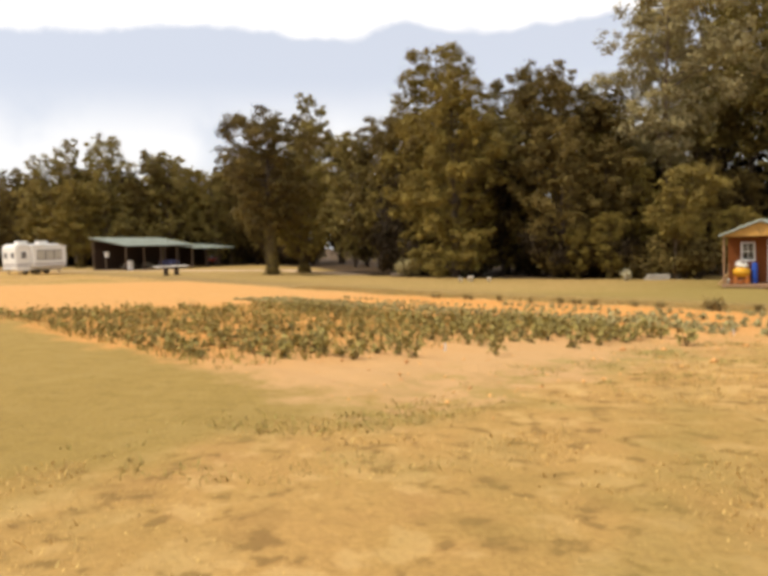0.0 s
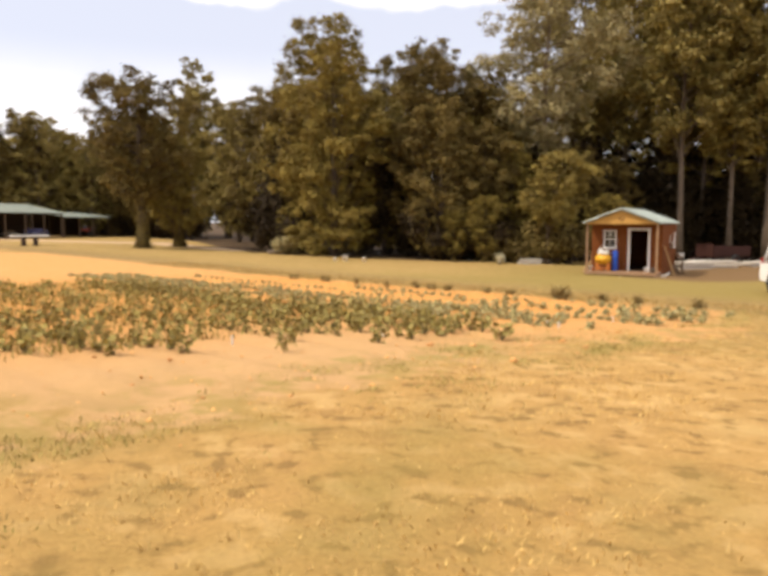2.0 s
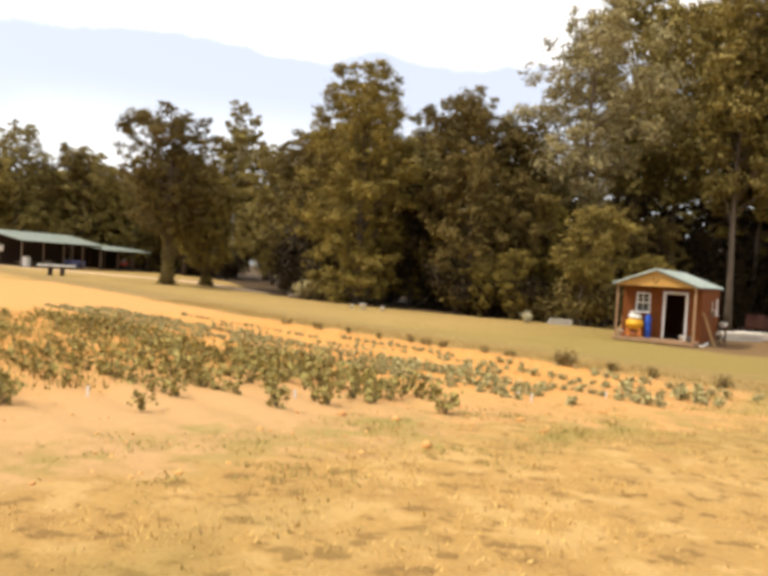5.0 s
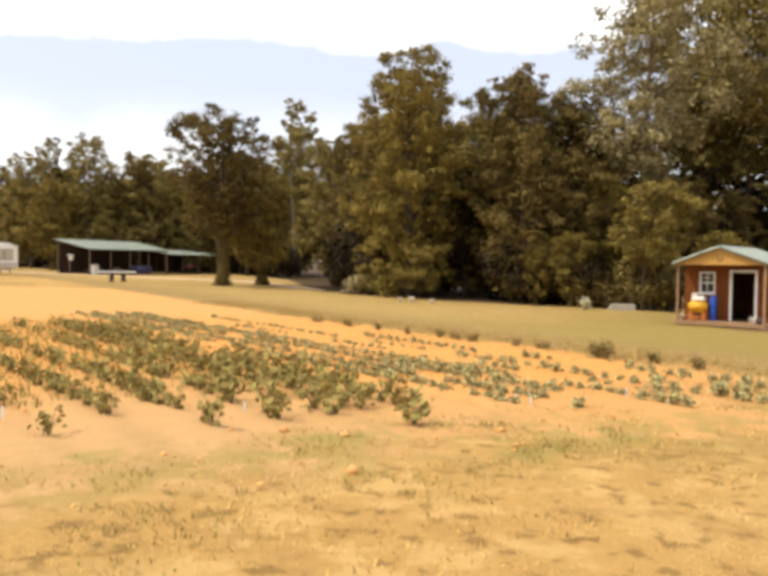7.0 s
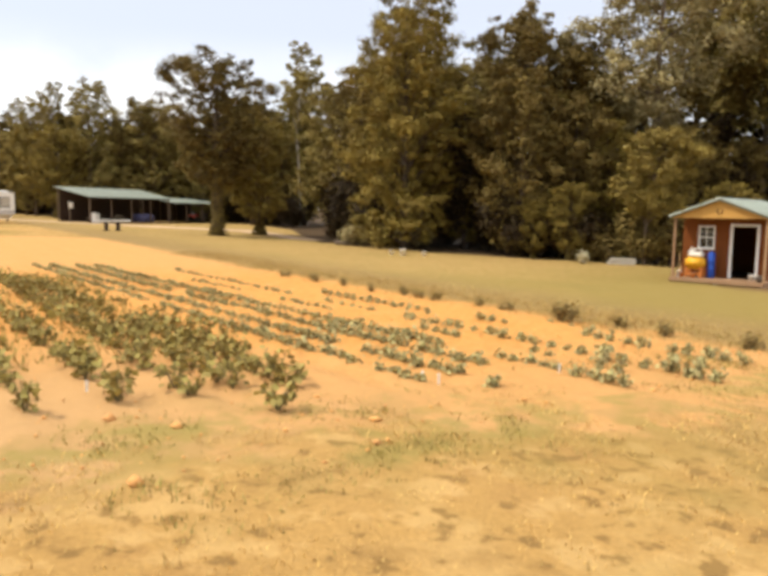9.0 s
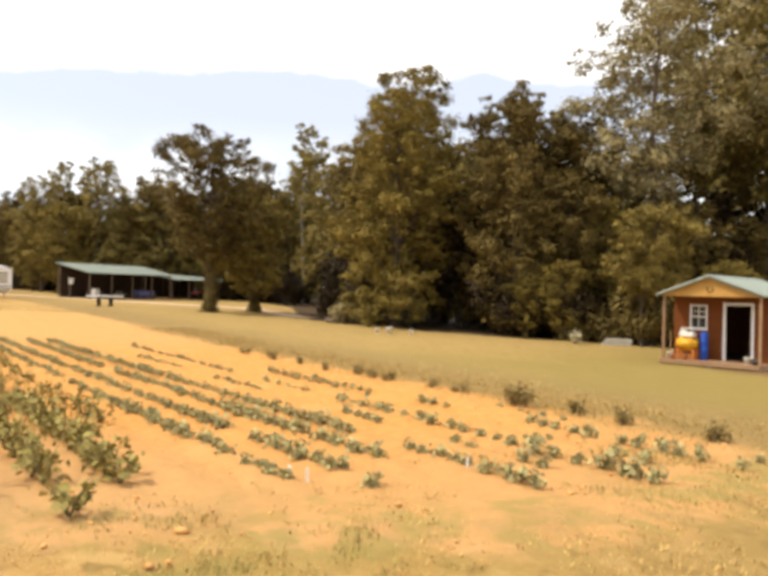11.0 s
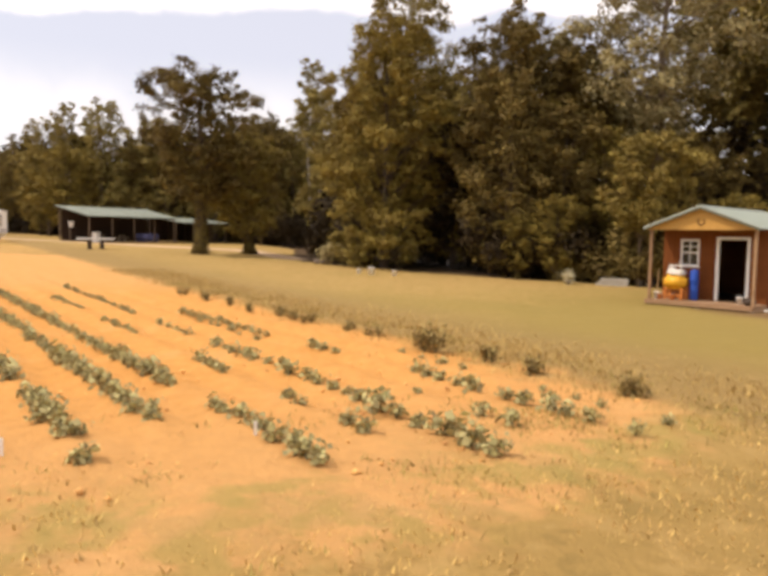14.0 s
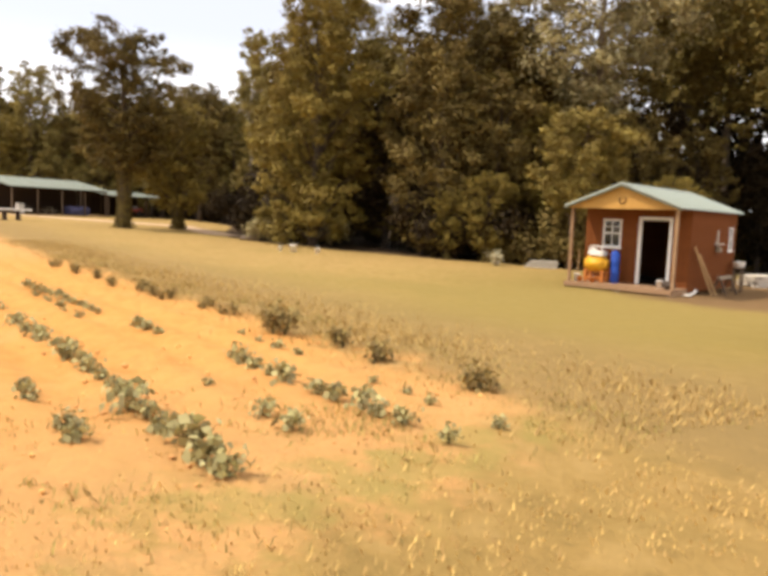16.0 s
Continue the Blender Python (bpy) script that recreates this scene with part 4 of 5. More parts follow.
def build_shed_things():
    # yellow tank with a white lid, on a stand on the deck
    tank = thing("spray_tank", on_shed(0.76, 0.50, DECK) @ Matrix.Diagonal((1.18, 1.1, 1.16, 1)), "yellow plastic tank with white top on the porch", "tank")
    bm = bmesh.new()
    add_box(bm, (0.62, 0.46, 0.42), (0, 0, 0.52), None, 0.09)
    part("body", bm, M["yellow_plastic"], tank, "yellow plastic tank body", True)
    part("lid", boxes(((0.46, 0.40, 0.16), (0.02, 0, 0.80), None, 0.05), ((0.16, 0.16, 0.1), (-0.1, 0, 0.91), None, 0.03)), M["white_plastic"], tank, "white plastic top")
    part("handle", tubes((((-0.2, -0.1, 0.84), (-0.16, -0.1, 1.0), (0.16, -0.1, 1.0), (0.2, -0.1, 0.84)), [0.018] * 4, 6)), M["white_plastic"], tank)
    for x in (-0.24, 0.24):
        for y in (-0.16, 0.16):
            part("leg", boxes(((0.07, 0.07, 0.36), (x, y, 0.18), None, 0.01)), M["orange_plastic"], tank)
    part("crossbar", boxes(((0.42, 0.04, 0.05), (0, -0.16, 0.12)), ((0.42, 0.04, 0.05), (0, 0.16, 0.12))), M["orange_plastic"], tank)
    # blue drum
    drum = thing("blue_drum", on_shed(1.31, 0.66, DECK) @ Matrix.Diagonal((0.88, 0.88, 1, 1)), "tall narrow blue plastic drum on the porch", "drum")
    part("body", lathe(((0.135, 0), (0.155, 0.03), (0.155, 0.34), (0.165, 0.36), (0.155, 0.38), (0.155, 0.66), (0.165, 0.68), (0.155, 0.70), (0.15, 0.98), (0.12, 1.02)), sides=18), M["blue_plastic"], drum, smooth=True)
    part("cap", lathe(((0.05, 1.02), (0.05, 1.06), (0.035, 1.07)), sides=12), M["blue_plastic"], drum)
    # pots and jugs
    for x, y, r, h, mat in ((0.20, 0.30, 0.10, 0.24, "white_plastic"), (0.34, 0.22, 0.08, 0.16, "orange_plastic"), (0.78, 0.22, 0.09, 0.17, "orange_plastic"), (2.80, 0.60, 0.10, 0.22, "white_plastic")):
        words = "white plastic bucket on the porch deck" if mat[0] == "w" else "orange plastic pot on the porch deck"
        b = thing("bucket", on_shed(x, y, DECK), words, "bucket", "pots on the porch")
        part("body", lathe(((r * 0.8, 0), (r, h * 0.92), (r * 1.08, h * 0.93), (r * 1.08, h), (r * 0.95, h), (r * 0.75, 0.02)), sides=14), M[mat], b, smooth=True)
        part("bail", tubes(([(r * math.cos(a), 0, h - 0.02 + 0.08 * math.sin(a)) for a in np.linspace(0, math.pi, 7)], [0.006] * 7, 4)), M["steel"], b)
    # black bag beside the door, a stake in the corner of the deck, boards leaning on the far side
    bm = bmesh.new()
    add_box(bm, (0.46, 0.38, 0.34), (0, 0, 0.17), None, 0.09)
    bmesh.ops.subdivide_edges(bm, edges=list(bm.edges), cuts=2, use_grid_fill=True)
    for v in bm.verts:
        v.co += Vector(noise.noise_vector(v.co * 6.0)) * 0.05 * min(1.0, v.co.z * 6)
    bag = tagged(new("black_bag", as_mesh("black_bag", bm, M["bag_plastic"], True)), "crumpled black plastic bag on the porch deck", "bag")
    bag.matrix_basis = on_shed(3.22, 0.24, DECK, 20) @ Matrix.Diagonal((0.8, 0.8, 0.75, 1))
    stake = thing("garden_stake", on_shed(0.14, 0.42, DECK), "thin bare wooden stake standing on the porch", "stake")
    part("shaft", tubes((((0, 0, 0), (0.02, 0.02, 0.55), (0.0, 0.05, 1.02)), (0.02, 0.018, 0.014), 6)), M["raw_wood"], stake)
    for yb, h, out in ((2.3, 0.95, 0.75), (2.7, 0.8, 0.6), (3.4, 0.9, 0.7)):
        board = thing("leaning_board", on_shed(-0.03, yb, 0), "short bare board leaning on the shed wall", "board", "boards leaning on the shed")
        part("plank", tubes((((-out, 0.1, 0.02), (-out * 0.5, 0.05, h * 0.52), (-0.03, 0, h)), (0.06, 0.055, 0.05), 4)), M["raw_wood"], board)
    jug = thing("white_jug", on_shed(1.02, 0.92, 1.30), "white plastic jug standing behind the window", "jug")
    jug.matrix_basis = on_shed(0.95, 1.32, DECK)
    part("body", lathe(((0.11, 0), (0.12, 0.05), (0.12, 1.22), (0.05, 1.36), (0.05, 1.42)), sides=12), M["white_plastic"], jug, smooth=True)
    part("cap", lathe(((0.055, 1.42), (0.055, 1.46)), sides=10), M["white_plastic"], jug)
    # bent downpipe offcut and poles against the side wall
    pipe = thing("plastic_pipe", on_shed(SHED_W + 0.12, 0.62, 0.02), "short white plastic pipe on the grass", "pipe")
    part("tube", tubes((((0, 0, 0.05), (0.2, -0.08, 0.07), (0.34, 0, 0.24)), [0.045] * 3, 8)), M["white_plastic"], pipe, smooth=True)
    for (yb, yt, h) in ((2.05, 1.30, 1.52), (2.45, 1.75, 1.28)):
        pole = thing("wooden_pole", on_shed(SHED_W + 0.02, 0, 0), "bare wooden pole leaning on the shed wall", "pole", "poles leaning on the shed")
        part("shaft", tubes((((0.42, yb, 0.0), (0.06, yt, h)), (0.04, 0.032), 7)), M["raw_wood"], pole)
    cross = thing("tool_rack", on_shed(SHED_W + 0.02, 3.5, 1.32), "pale wooden tool rack on the shed wall", "rack")
    part("upright", boxes(((0.04, 0.09, 0.72), (0, 0, 0.36), None, 0.006)), M["pale_lumber"], cross)
    part("shelf", boxes(((0.16, 0.5, 0.05), (0.08, 0, 0.28), None, 0.006)), M["pale_lumber"], cross)
    part("box", boxes(((0.14, 0.22, 0.16), (0.08, -0.05, 0.10), None, 0.01)), M["grey_wood"], cross)
    # sawhorse and sink behind
    horse = thing("sawhorse", on_shed(SHED_W + 0.4, 3.3, -0.02), "low weathered wooden sawhorse beside the shed", "sawhorse")
    part("beam", boxes(((0.1, 1.2, 0.1), (0, 0, 0.55), None, 0.008)), M["grey_wood"], horse)
    for y in (-0.5, 0.5):
        for x in (-1, 1):
            part("leg", tubes((((0.24 * x, y * 1.1, 0.0), (0.03 * x, y, 0.52)), (0.035, 0.035), 4)), M["post_dark"], horse)
    sink = thing("yard_sink", on_shed(SHED_W + 0.3, 5.0, -0.04) @ Matrix.Diagonal((0.62, 0.62, 1.05, 1)), "white basin on wooden stand beside the shed", "sink")
    part("basin", lathe(((0.16, 0.78), (0.30, 0.84), (0.34, 0.98), (0.36, 1.0), (0.31, 1.0), (0.26, 0.88), (0.1, 0.84)), sides=18), M["white_plastic"], sink, smooth=True)
    for x, y in ((-0.2, -0.2), (0.2, -0.2), (-0.2, 0.2), (0.2, 0.2)):
        part("leg", boxes(((0.07, 0.07, 0.82), (x, y, 0.41))), M["post_dark"], sink)
    # woodpiles under the trees
    rng = np.random.default_rng(5)
    plank = as_mesh("board", boxes(((2.6, 0.16, 0.05), (0, 0, 0), None, 0.004)), M["pale_lumber"])
    for x, y, turn, rows, name in ((23.9, 42.6, 18, 8, "pale sawn boards stacked beside the shed"), (26.3, 44.4, -8, 8, "pale sawn boards stacked beside the shed"), (31.0, 47.6, 24, 5, "low stack of pale boards under trees")):
        pile = thing("lumber_pile", place(x, y, turn), name, "lumber", "lumber piles")
        for r in range(rows):
            for c in range(5):
                part("board", plank, None, pile, m=pose(rng.normal(0, 0.12), (c - 2) * 0.19 + rng.normal(0, 0.03), 0.045 + r * 0.058, rng.normal(0, 0.8), 0, rng.normal(0, 2.2)))
    # rusty trailer under the trees
    tr = thing("farm_trailer", place(30.2, 50.2, 15), "rusty red farm trailer parked under the trees", "trailer")
    part("bed", boxes(((3.4, 1.7, 0.12), (0, 0, 0.62), None, 0.02)), M["rust"], tr)
    for y in (-0.82, 0.82):
        part("side_panel", boxes(((3.4, 0.06, 0.62), (0, y, 0.99), None, 0.015)), M["rust"], tr)
    part("headboard", boxes(((0.06, 1.58, 0.8), (-1.66, 0, 1.08), None, 0.015)), M["rust"], tr)
    for y in (-0.95, 0.95):
        wh = part("wheel", lathe(((0.2, -0.09), (0.33, -0.1), (0.36, -0.06), (0.36, 0.06), (0.33, 0.1), (0.2, 0.09)), (0.2, y, 0.36), 18, "Y"), M["rubber"], tr, smooth=True)
        part("hub", lathe(((0.18, -0.11), (0.16, 0.11)), (0.2, y, 0.36), 12, "Y"), M["rust"], wh)
    part("drawbar", boxes(((1.4, 0.1, 0.1), (-2.35, 0, 0.5), Matrix.Rotation(radians(-4), 3, "Y"), 0.01)), M["rust"], tr)
    # pale utility post
    pole = thing("utility_post", place(33.2, 49.6), "weathered pale wooden utility post near the trees", "post")
    part("shaft", tubes((((0, 0, -0.3), (0.02, 0, 2.6), (0.05, 0, 5.2)), (0.13, 0.12, 0.11), 10)), M["bark_pale"], pole, smooth=True)


# ---------------------------------------------------------------- vehicles
def wheel(parent, at, r, w, axis="Y", rim="steel"):
    t = part("wheel", lathe(((r * 0.58, -w / 2), (r * 0.93, -w / 2), (r, -w * 0.3), (r, w * 0.3), (r * 0.93, w / 2), (r * 0.58, w / 2)), at, 24, axis), M["rubber"], parent, "black rubber tyre", True)
    part("rim", lathe(((r * 0.6, -w * 0.42), (r * 0.55, -w * 0.2), (r * 0.2, -w * 0.3), (r * 0.2, w * 0.3), (r * 0.55, w * 0.2), (r * 0.6, w * 0.42)), at, 16, axis), M[rim], t, smooth=True)


def build_suv():
    """A white sport utility car; +x is its front."""
    c = thing("suv_car", place(18.75, 25.2, -98, 1.04), "white sport utility car parked on the lawn", "car")
    lower = ((-0.95, 0.42), (-1.0, 0.62), (-0.98, 1.02), (3.7, 1.02), (3.86, 0.86), (3.92, 0.5), (3.86, 0.36), (3.2, 0.34), (3.15, 0.62), (2.98, 0.8), (2.7, 0.84), (2.42, 0.78), (2.28, 0.6), (2.24, 0.32), (0.46, 0.32), (0.42, 0.6), (0.28, 0.78), (0.0, 0.85), (-0.28, 0.78), (-0.42, 0.6), (-0.46, 0.38))
    bm = prism(lower, -0.92, 0.92)
    part("lower_body", bm, M["car_paint"], c, "glossy white lower body")
    bm = bmesh.new()
    base, roof = ((-0.97, 1.02), (2.75, 1.02)), ((-0.78, 1.78), (1.75, 1.78))
    b = [bm.verts.new((x, y, z)) for x, z in base for y in (-0.9, 0.9)]
    t = [bm.verts.new((x, y, z)) for x, z in roof for y in (-0.72, 0.72)]
    for f in ((b[0], b[1], t[1], t[0]), (b[2], t[2], t[3], b[3]), (b[0], t[0], t[2], b[2]), (b[1], b[3], t[3], t[1]), (t[0], t[1], t[3], t[2]), (b[0], b[2], b[3], b[1])):
        bm.faces.new(f)
    bmesh.ops.recalc_face_normals(bm, faces=bm.faces)
    bmesh.ops.bevel(bm, geom=list(bm.edges), offset=0.07, segments=3, affect="EDGES")
    part("cabin", bm, M["car_paint"], c, "glossy white cabin", True)

    for y in (-1, 1):
        for x0, x1 in ((-0.62, 0.28), (0.36, 1.16), (1.24, 2.0)):
            bm = bmesh.new()
            lean = lambda z: y * (0.9 - 0.18 * (z - 1.02) / 0.76 + 0.006)
            top_in = 0.42 if x1 > 1.9 else 0.0
            vs = [bm.verts.new(p) for p in ((x0, lean(1.12), 1.12), (x1, lean(1.12), 1.12), (x1 - top_in, lean(1.62), 1.62), (x0 + (0.1 if x0 < 0 else 0), lean(1.62), 1.62))]
            bm.faces.new(vs)
            bmesh.ops.solidify(bm, geom=list(bm.faces), thickness=0.02)
            part("side_window", bm, M["grey_trim"], c, "dark tinted side window")
        part("roof_rail", tubes((((-0.6, y * 0.64, 1.8), (-0.5, y * 0.64, 1.86), (1.3, y * 0.64, 1.86), (1.4, y * 0.64, 1.8)), [0.018] * 4, 6)), M["grey_trim"], c)
        part("tail_lamp", boxes(((0.06, 0.14, 0.42), (-0.985, y * 0.82, 1.0), None, 0.02)), M["red_lamp"], c, "red tail lamp")
        part("mirror", boxes(((0.12, 0.2, 0.16), (2.2, y * 1.02, 1.15), None, 0.03)), M["grey_trim"], c)
    bm = bmesh.new()
    vs = [bm.verts.new(p) for p in ((-0.955, -0.7, 1.15), (-0.955, 0.7, 1.15), (-0.83, 0.6, 1.64), (-0.83, -0.6, 1.64))]
    bm.faces.new(vs)
    bmesh.ops.solidify(bm, geom=list(bm.faces), thickness=0.03)
    part("rear_window", bm, M["grey_trim"], c, "dark rear window")
    part("rear_bumper", boxes(((0.2, 1.78, 0.22), (-0.98, 0, 0.52), None, 0.05)), M["grey_trim"], c, "dark grey rear bumper")
    part("number_plate", boxes(((0.02, 0.32, 0.16), (-1.005, 0, 0.86), None, 0.004)), M["white_plastic"], c)
    part("front_bumper", boxes(((0.18, 1.78, 0.24), (3.86, 0, 0.5), None, 0.05)), M["grey_trim"], c)
    part("underside", boxes(((4.4, 1.6, 0.12), (1.4, 0, 0.33))), M["rubber"], c)
    for x in (0.0, 2.7):
        for y in (-0.84, 0.84):
            wheel(c, (x, y, 0.38), 0.38, 0.25)


def build_trailer_home():
    """A white travel trailer; +x along its long side, -y its broad side."""
    c = thing("travel_trailer", place(-37.5, 62.4, 60), "white travel trailer with grey stripes on the grass", "trailer")
    L, H, Wd = 4.8, 2.35, 2.4
    outline = ((0.0, 0.45), (0.12, 0.36), (L - 0.35, 0.36), (L, 0.7), (L, 2.2), (L - 0.25, 2.7), (L - 0.6, 2.85), (0.4, 2.85), (0.08, 2.7), (0.0, 2.45))
    bm = prism(outline, 0, Wd)
    bmesh.ops.bevel(bm, geom=[e for e in bm.edges if e.calc_length() > 0.2], offset=0.06, segments=2, affect="EDGES")
    part("body", bm, M["rv_white"], c, "white ribbed trailer body")
    for z, h in ((0.98, 0.10), (0.78, 0.07)):
        part("stripe", boxes(((L - 0.3, 0.012, h), (L / 2 - 0.1, -0.004, z))), M["rv_stripe"], c)
        part("stripe", boxes(((0.012, Wd - 0.2, h), (-0.004, Wd / 2, z))), M["rv_stripe"], c)
    # room that slides out of the broad side, with the wide window
    room = part("slide_out", boxes(((3.3, 0.56, 1.95), (3.0, -0.27, 1.62), None, 0.05), ((3.4, 0.62, 0.06), (3.0, -0.28, 2.62), None, 0.02)), M["rv_white"], c, "white slide-out room with stripes")
    for z, h in ((0.98, 0.09), (0.80, 0.07)):
        part("stripe", boxes(((3.2, 0.012, h), (3.0, -0.554, z))), M["rv_stripe"], room)
    win = part("window", boxes(((2.5, 0.04, 0.95), (2.95, -0.56, 1.78), None, 0.012)), M["grey_trim"], c, "wide dark-framed trailer window")
    for x in (2.1, 2.95, 3.8):
        part("curtain", boxes(((0.74, 0.012, 0.78), (x, -0.585, 1.78))), M["curtain"], win, "pale drawn curtain")
    part("window", boxes(((0.04, 0.36, 0.75), (4.652, -0.27, 1.8), None, 0.012)), M["grey_trim"], room, "dark trailer window")
    part("window", boxes(((0.45, 0.04, 0.6), (0.75, -0.014, 1.8), None, 0.012)), M["grey_trim"], c, "dark trailer window")
    for y in (0.55, 1.75):
        part("window", boxes(((0.03, 0.5, 0.5), (-0.012, y, 1.8), None, 0.01)), M["grey_trim"], c, "dark trailer window")
    for x in (1.2, 3.2):
        part("roof_unit", boxes(((0.95, 0.8, 0.28), (x, Wd / 2, 2.98), None, 0.07)), M["rv_white"], c, "white roof air conditioner")
    part("awning_roller", tubes((((0.2, -0.06, 2.62), (1.28, -0.06, 2.62)), (0.06, 0.06), 8)), M["rv_white"], c)
    for x in (2.1, 2.9):
        for y in (0.12, Wd - 0.12):
            wheel(c, (x, y, 0.34), 0.34, 0.2)
    part("hitch", boxes(((1.2, 0.12, 0.1), (-0.5, Wd / 2, 0.48))), M["grey_trim"], c)
    for x in (0.4, 4.3):
        for y in (0.3, Wd - 0.3):
            part("jack", boxes(((0.08, 0.08, 0.54), (x, y, 0.27))), M["grey_trim"], c)


# ---------------------------------------------------------------- the open pavilion
def build_pavilion():
    """Open roofed shelter; +x along its front, +y to the back."""
    a, b = Vector((-33.0, 75.6)), Vector((-29.3, 86.6))
    turn = math.degrees(math.atan2(b.y - a.y, b.x - a.x))
    g = float(ground_z(-31.5, 80))
    base = Matrix.Translation((a.x, a.y, g)) @ Matrix.Rotation(radians(turn), 4, "Z")
    L = (b - a).length
    p = thing("picnic_pavilion", base, "open wooden picnic pavilion with pale green metal roof", "pavilion")
    eave, ridge, deep = 2.78, 3.85, 4.7
    ribbed_roof(p, (-0.3, -0.4, eave), (L + 0.2, -0.4, eave), (L + 0.2, deep + 0.3, ridge), (-0.3, deep + 0.3, ridge), 26, "grey-green ribbed metal roof", "roof_old")
    for y, top in ((0.0, eave + 0.07), (deep, ridge - 0.13)):
        # beams and rafters painted with the shade under the roof
        part("eave_beam", boxes(((L, 0.14, 0.24), (L / 2, y, top - 0.12))), M["dark_brown_shade"], p)
        for i in range(5):
            part("post", boxes(((0.13, 0.13, top - 0.24), (0.1 + i * (L - 0.2) / 4, y, top / 2 - 0.12), None, 0.01)), M["post_dark"], p, "weathered wooden post")
    for x in (0.1, L / 2, L - 0.1):
        part("rafter", boxes(((0.1, deep + 0.3, 0.16), (x, deep / 2, (eave + ridge) / 2 - 0.13), Matrix.Rotation(math.atan2(ridge - eave, deep + 0.7), 3, "X"))), M["dark_brown_shade"], p)
    # wall added, near-black, to darken the open interior
    board_wall("back_wall", p, M["dark_brown_shade"], ((0.2, L - 0.2, 0.08, 3.4, 0.05, deep - 0.12),), "x", "added board back wall coloured shade-dark", 0.3)
    # concrete slab, its shade under the roof painted in as brown
    part("floor_slab", boxes(((L + 0.4, deep + 0.4, 0.12), (L / 2, deep / 2, 0.0), None, 0.02)), M["floor_shade"], p)
    # lower wing
    w = thing("lean_to", base @ Matrix.Translation((L + 0.35, 0.2, 0)), "low lean-to wing with green metal roof beside the pavilion", "shelter")
    l2, d2 = 8.6, 4.6
    ribbed_roof(w, (-0.1, -0.5, 2.36), (l2, -0.5, 2.36), (l2, d2, 3.0), (-0.1, d2, 3.0), 20, "grey-green ribbed metal roof", "roof_old")
    for x in (0.08, 2.9, 5.7, l2 - 0.1):
        part("post", boxes(((0.14, 0.14, 2.34), (x, 0, 1.1), None, 0.01)), M["post_dark"], w)
        part("post", boxes(((0.14, 0.14, 2.9), (x, d2 - 0.3, 1.42), None, 0.01)), M["post_dark"], w)
    # boards added in the same shade-dark brown for the wing's dark back
    board_wall("back_wall", w, M["dark_brown_shade"], ((0.0, l2, 0.1, 2.8, 0.05, d2 - 0.12),), "x", "added board back wall coloured shade-dark", 0.3)

    def under(x, y, turn2=0.0):
        return base @ Matrix.Translation((x, y, 0.06)) @ Matrix.Rotation(radians(turn2), 4, "Z")

    # things under the roofs
    for x, y, mat in ((3.2, 2.6, "grey_wood"), (6.4, 2.7, "grey_wood")):
        t = thing("picnic_table", under(x, y, 8 * x), "weathered wooden picnic table under the pavilion", "table", "picnic tables")
        part("tabletop", boxes(*(((1.8, 0.15, 0.045), (0, (i - 2) * 0.16, 0.75), None, 0.005) for i in range(5))), M[mat], t)
        for s2 in (-1, 1):
            part("bench", boxes(((1.8, 0.26, 0.045), (0, s2 * 0.68, 0.45), None, 0.005)), M[mat], t)
            part("trestle", boxes(((0.07, 1.5, 0.09), (s2 * 0.65, 0, 0.40)), ((0.07, 0.09, 0.78), (s2 * 0.65, 0.3, 0.36), Matrix.Rotation(radians(20), 3, "X")), ((0.07, 0.09, 0.78), (s2 * 0.65, -0.3, 0.36), Matrix.Rotation(radians(-20), 3, "X"))), M[mat], t)
    bm = bmesh.new()
    add_box(bm, (2.4, 1.5, 0.9), (0, 0, 0.45), None, 0.12)
    bmesh.ops.subdivide_edges(bm, edges=list(bm.edges), cuts=2, use_grid_fill=True)
    for v in bm.verts:
        v.co += Vector(noise.noise_vector(v.co * 1.7)) * 0.14 * min(1, v.co.z * 2)
    tp = tagged(new("tarp_heap", as_mesh("tarp_heap", bm, M["tarp"], True)), "dark blue tarpaulin heaped over stored goods", "tarp")
    tp.matrix_basis = under(8.4, 0.9, 10)
    cooler = thing("ice_chest", under(1.6, 0.9, 15), "white plastic chest standing at the pavilion front", "chest")
    part("body", boxes(((0.75, 0.5, 0.95), (0, 0, 0.48), None, 0.04)), M["white_plastic"], cooler)
    part("lid", boxes(((0.78, 0.53, 0.1), (0, 0, 1.0), None, 0.03)), M["white_plastic"], cooler)
    meter = thing("meter_post", under(-0.2, 2.6), "white electric meter box on a dark post", "meter box")
    part("post", boxes(((0.14, 0.14, 2.2), (0, 0, 1.0))), M["bark"], meter)
    part("box", boxes(((0.42, 0.24, 0.5), (0, -0.16, 1.75), None, 0.04), ((0.8, 0.1, 0.12), (0, -0.12, 2.05), None, 0.02)), M["white_plastic"], meter, "white plastic meter box")
    # red garden tractor under the lean-to
    t = thing("garden_tractor", base @ Matrix.Translation((L + 5.2, 0.7, 0.0)) @ Matrix.Rotation(radians(25), 4, "Z"), "small red garden tractor under the lean-to", "tractor")
    part("hood", boxes(((0.95, 0.62, 0.48), (0.5, 0, 0.78), None, 0.08)), M["tractor_red"], t, "red tractor hood")
    part("fender", boxes(((0.8, 1.05, 0.18), (-0.55, 0, 0.78), None, 0.06)), M["tractor_red"], t)
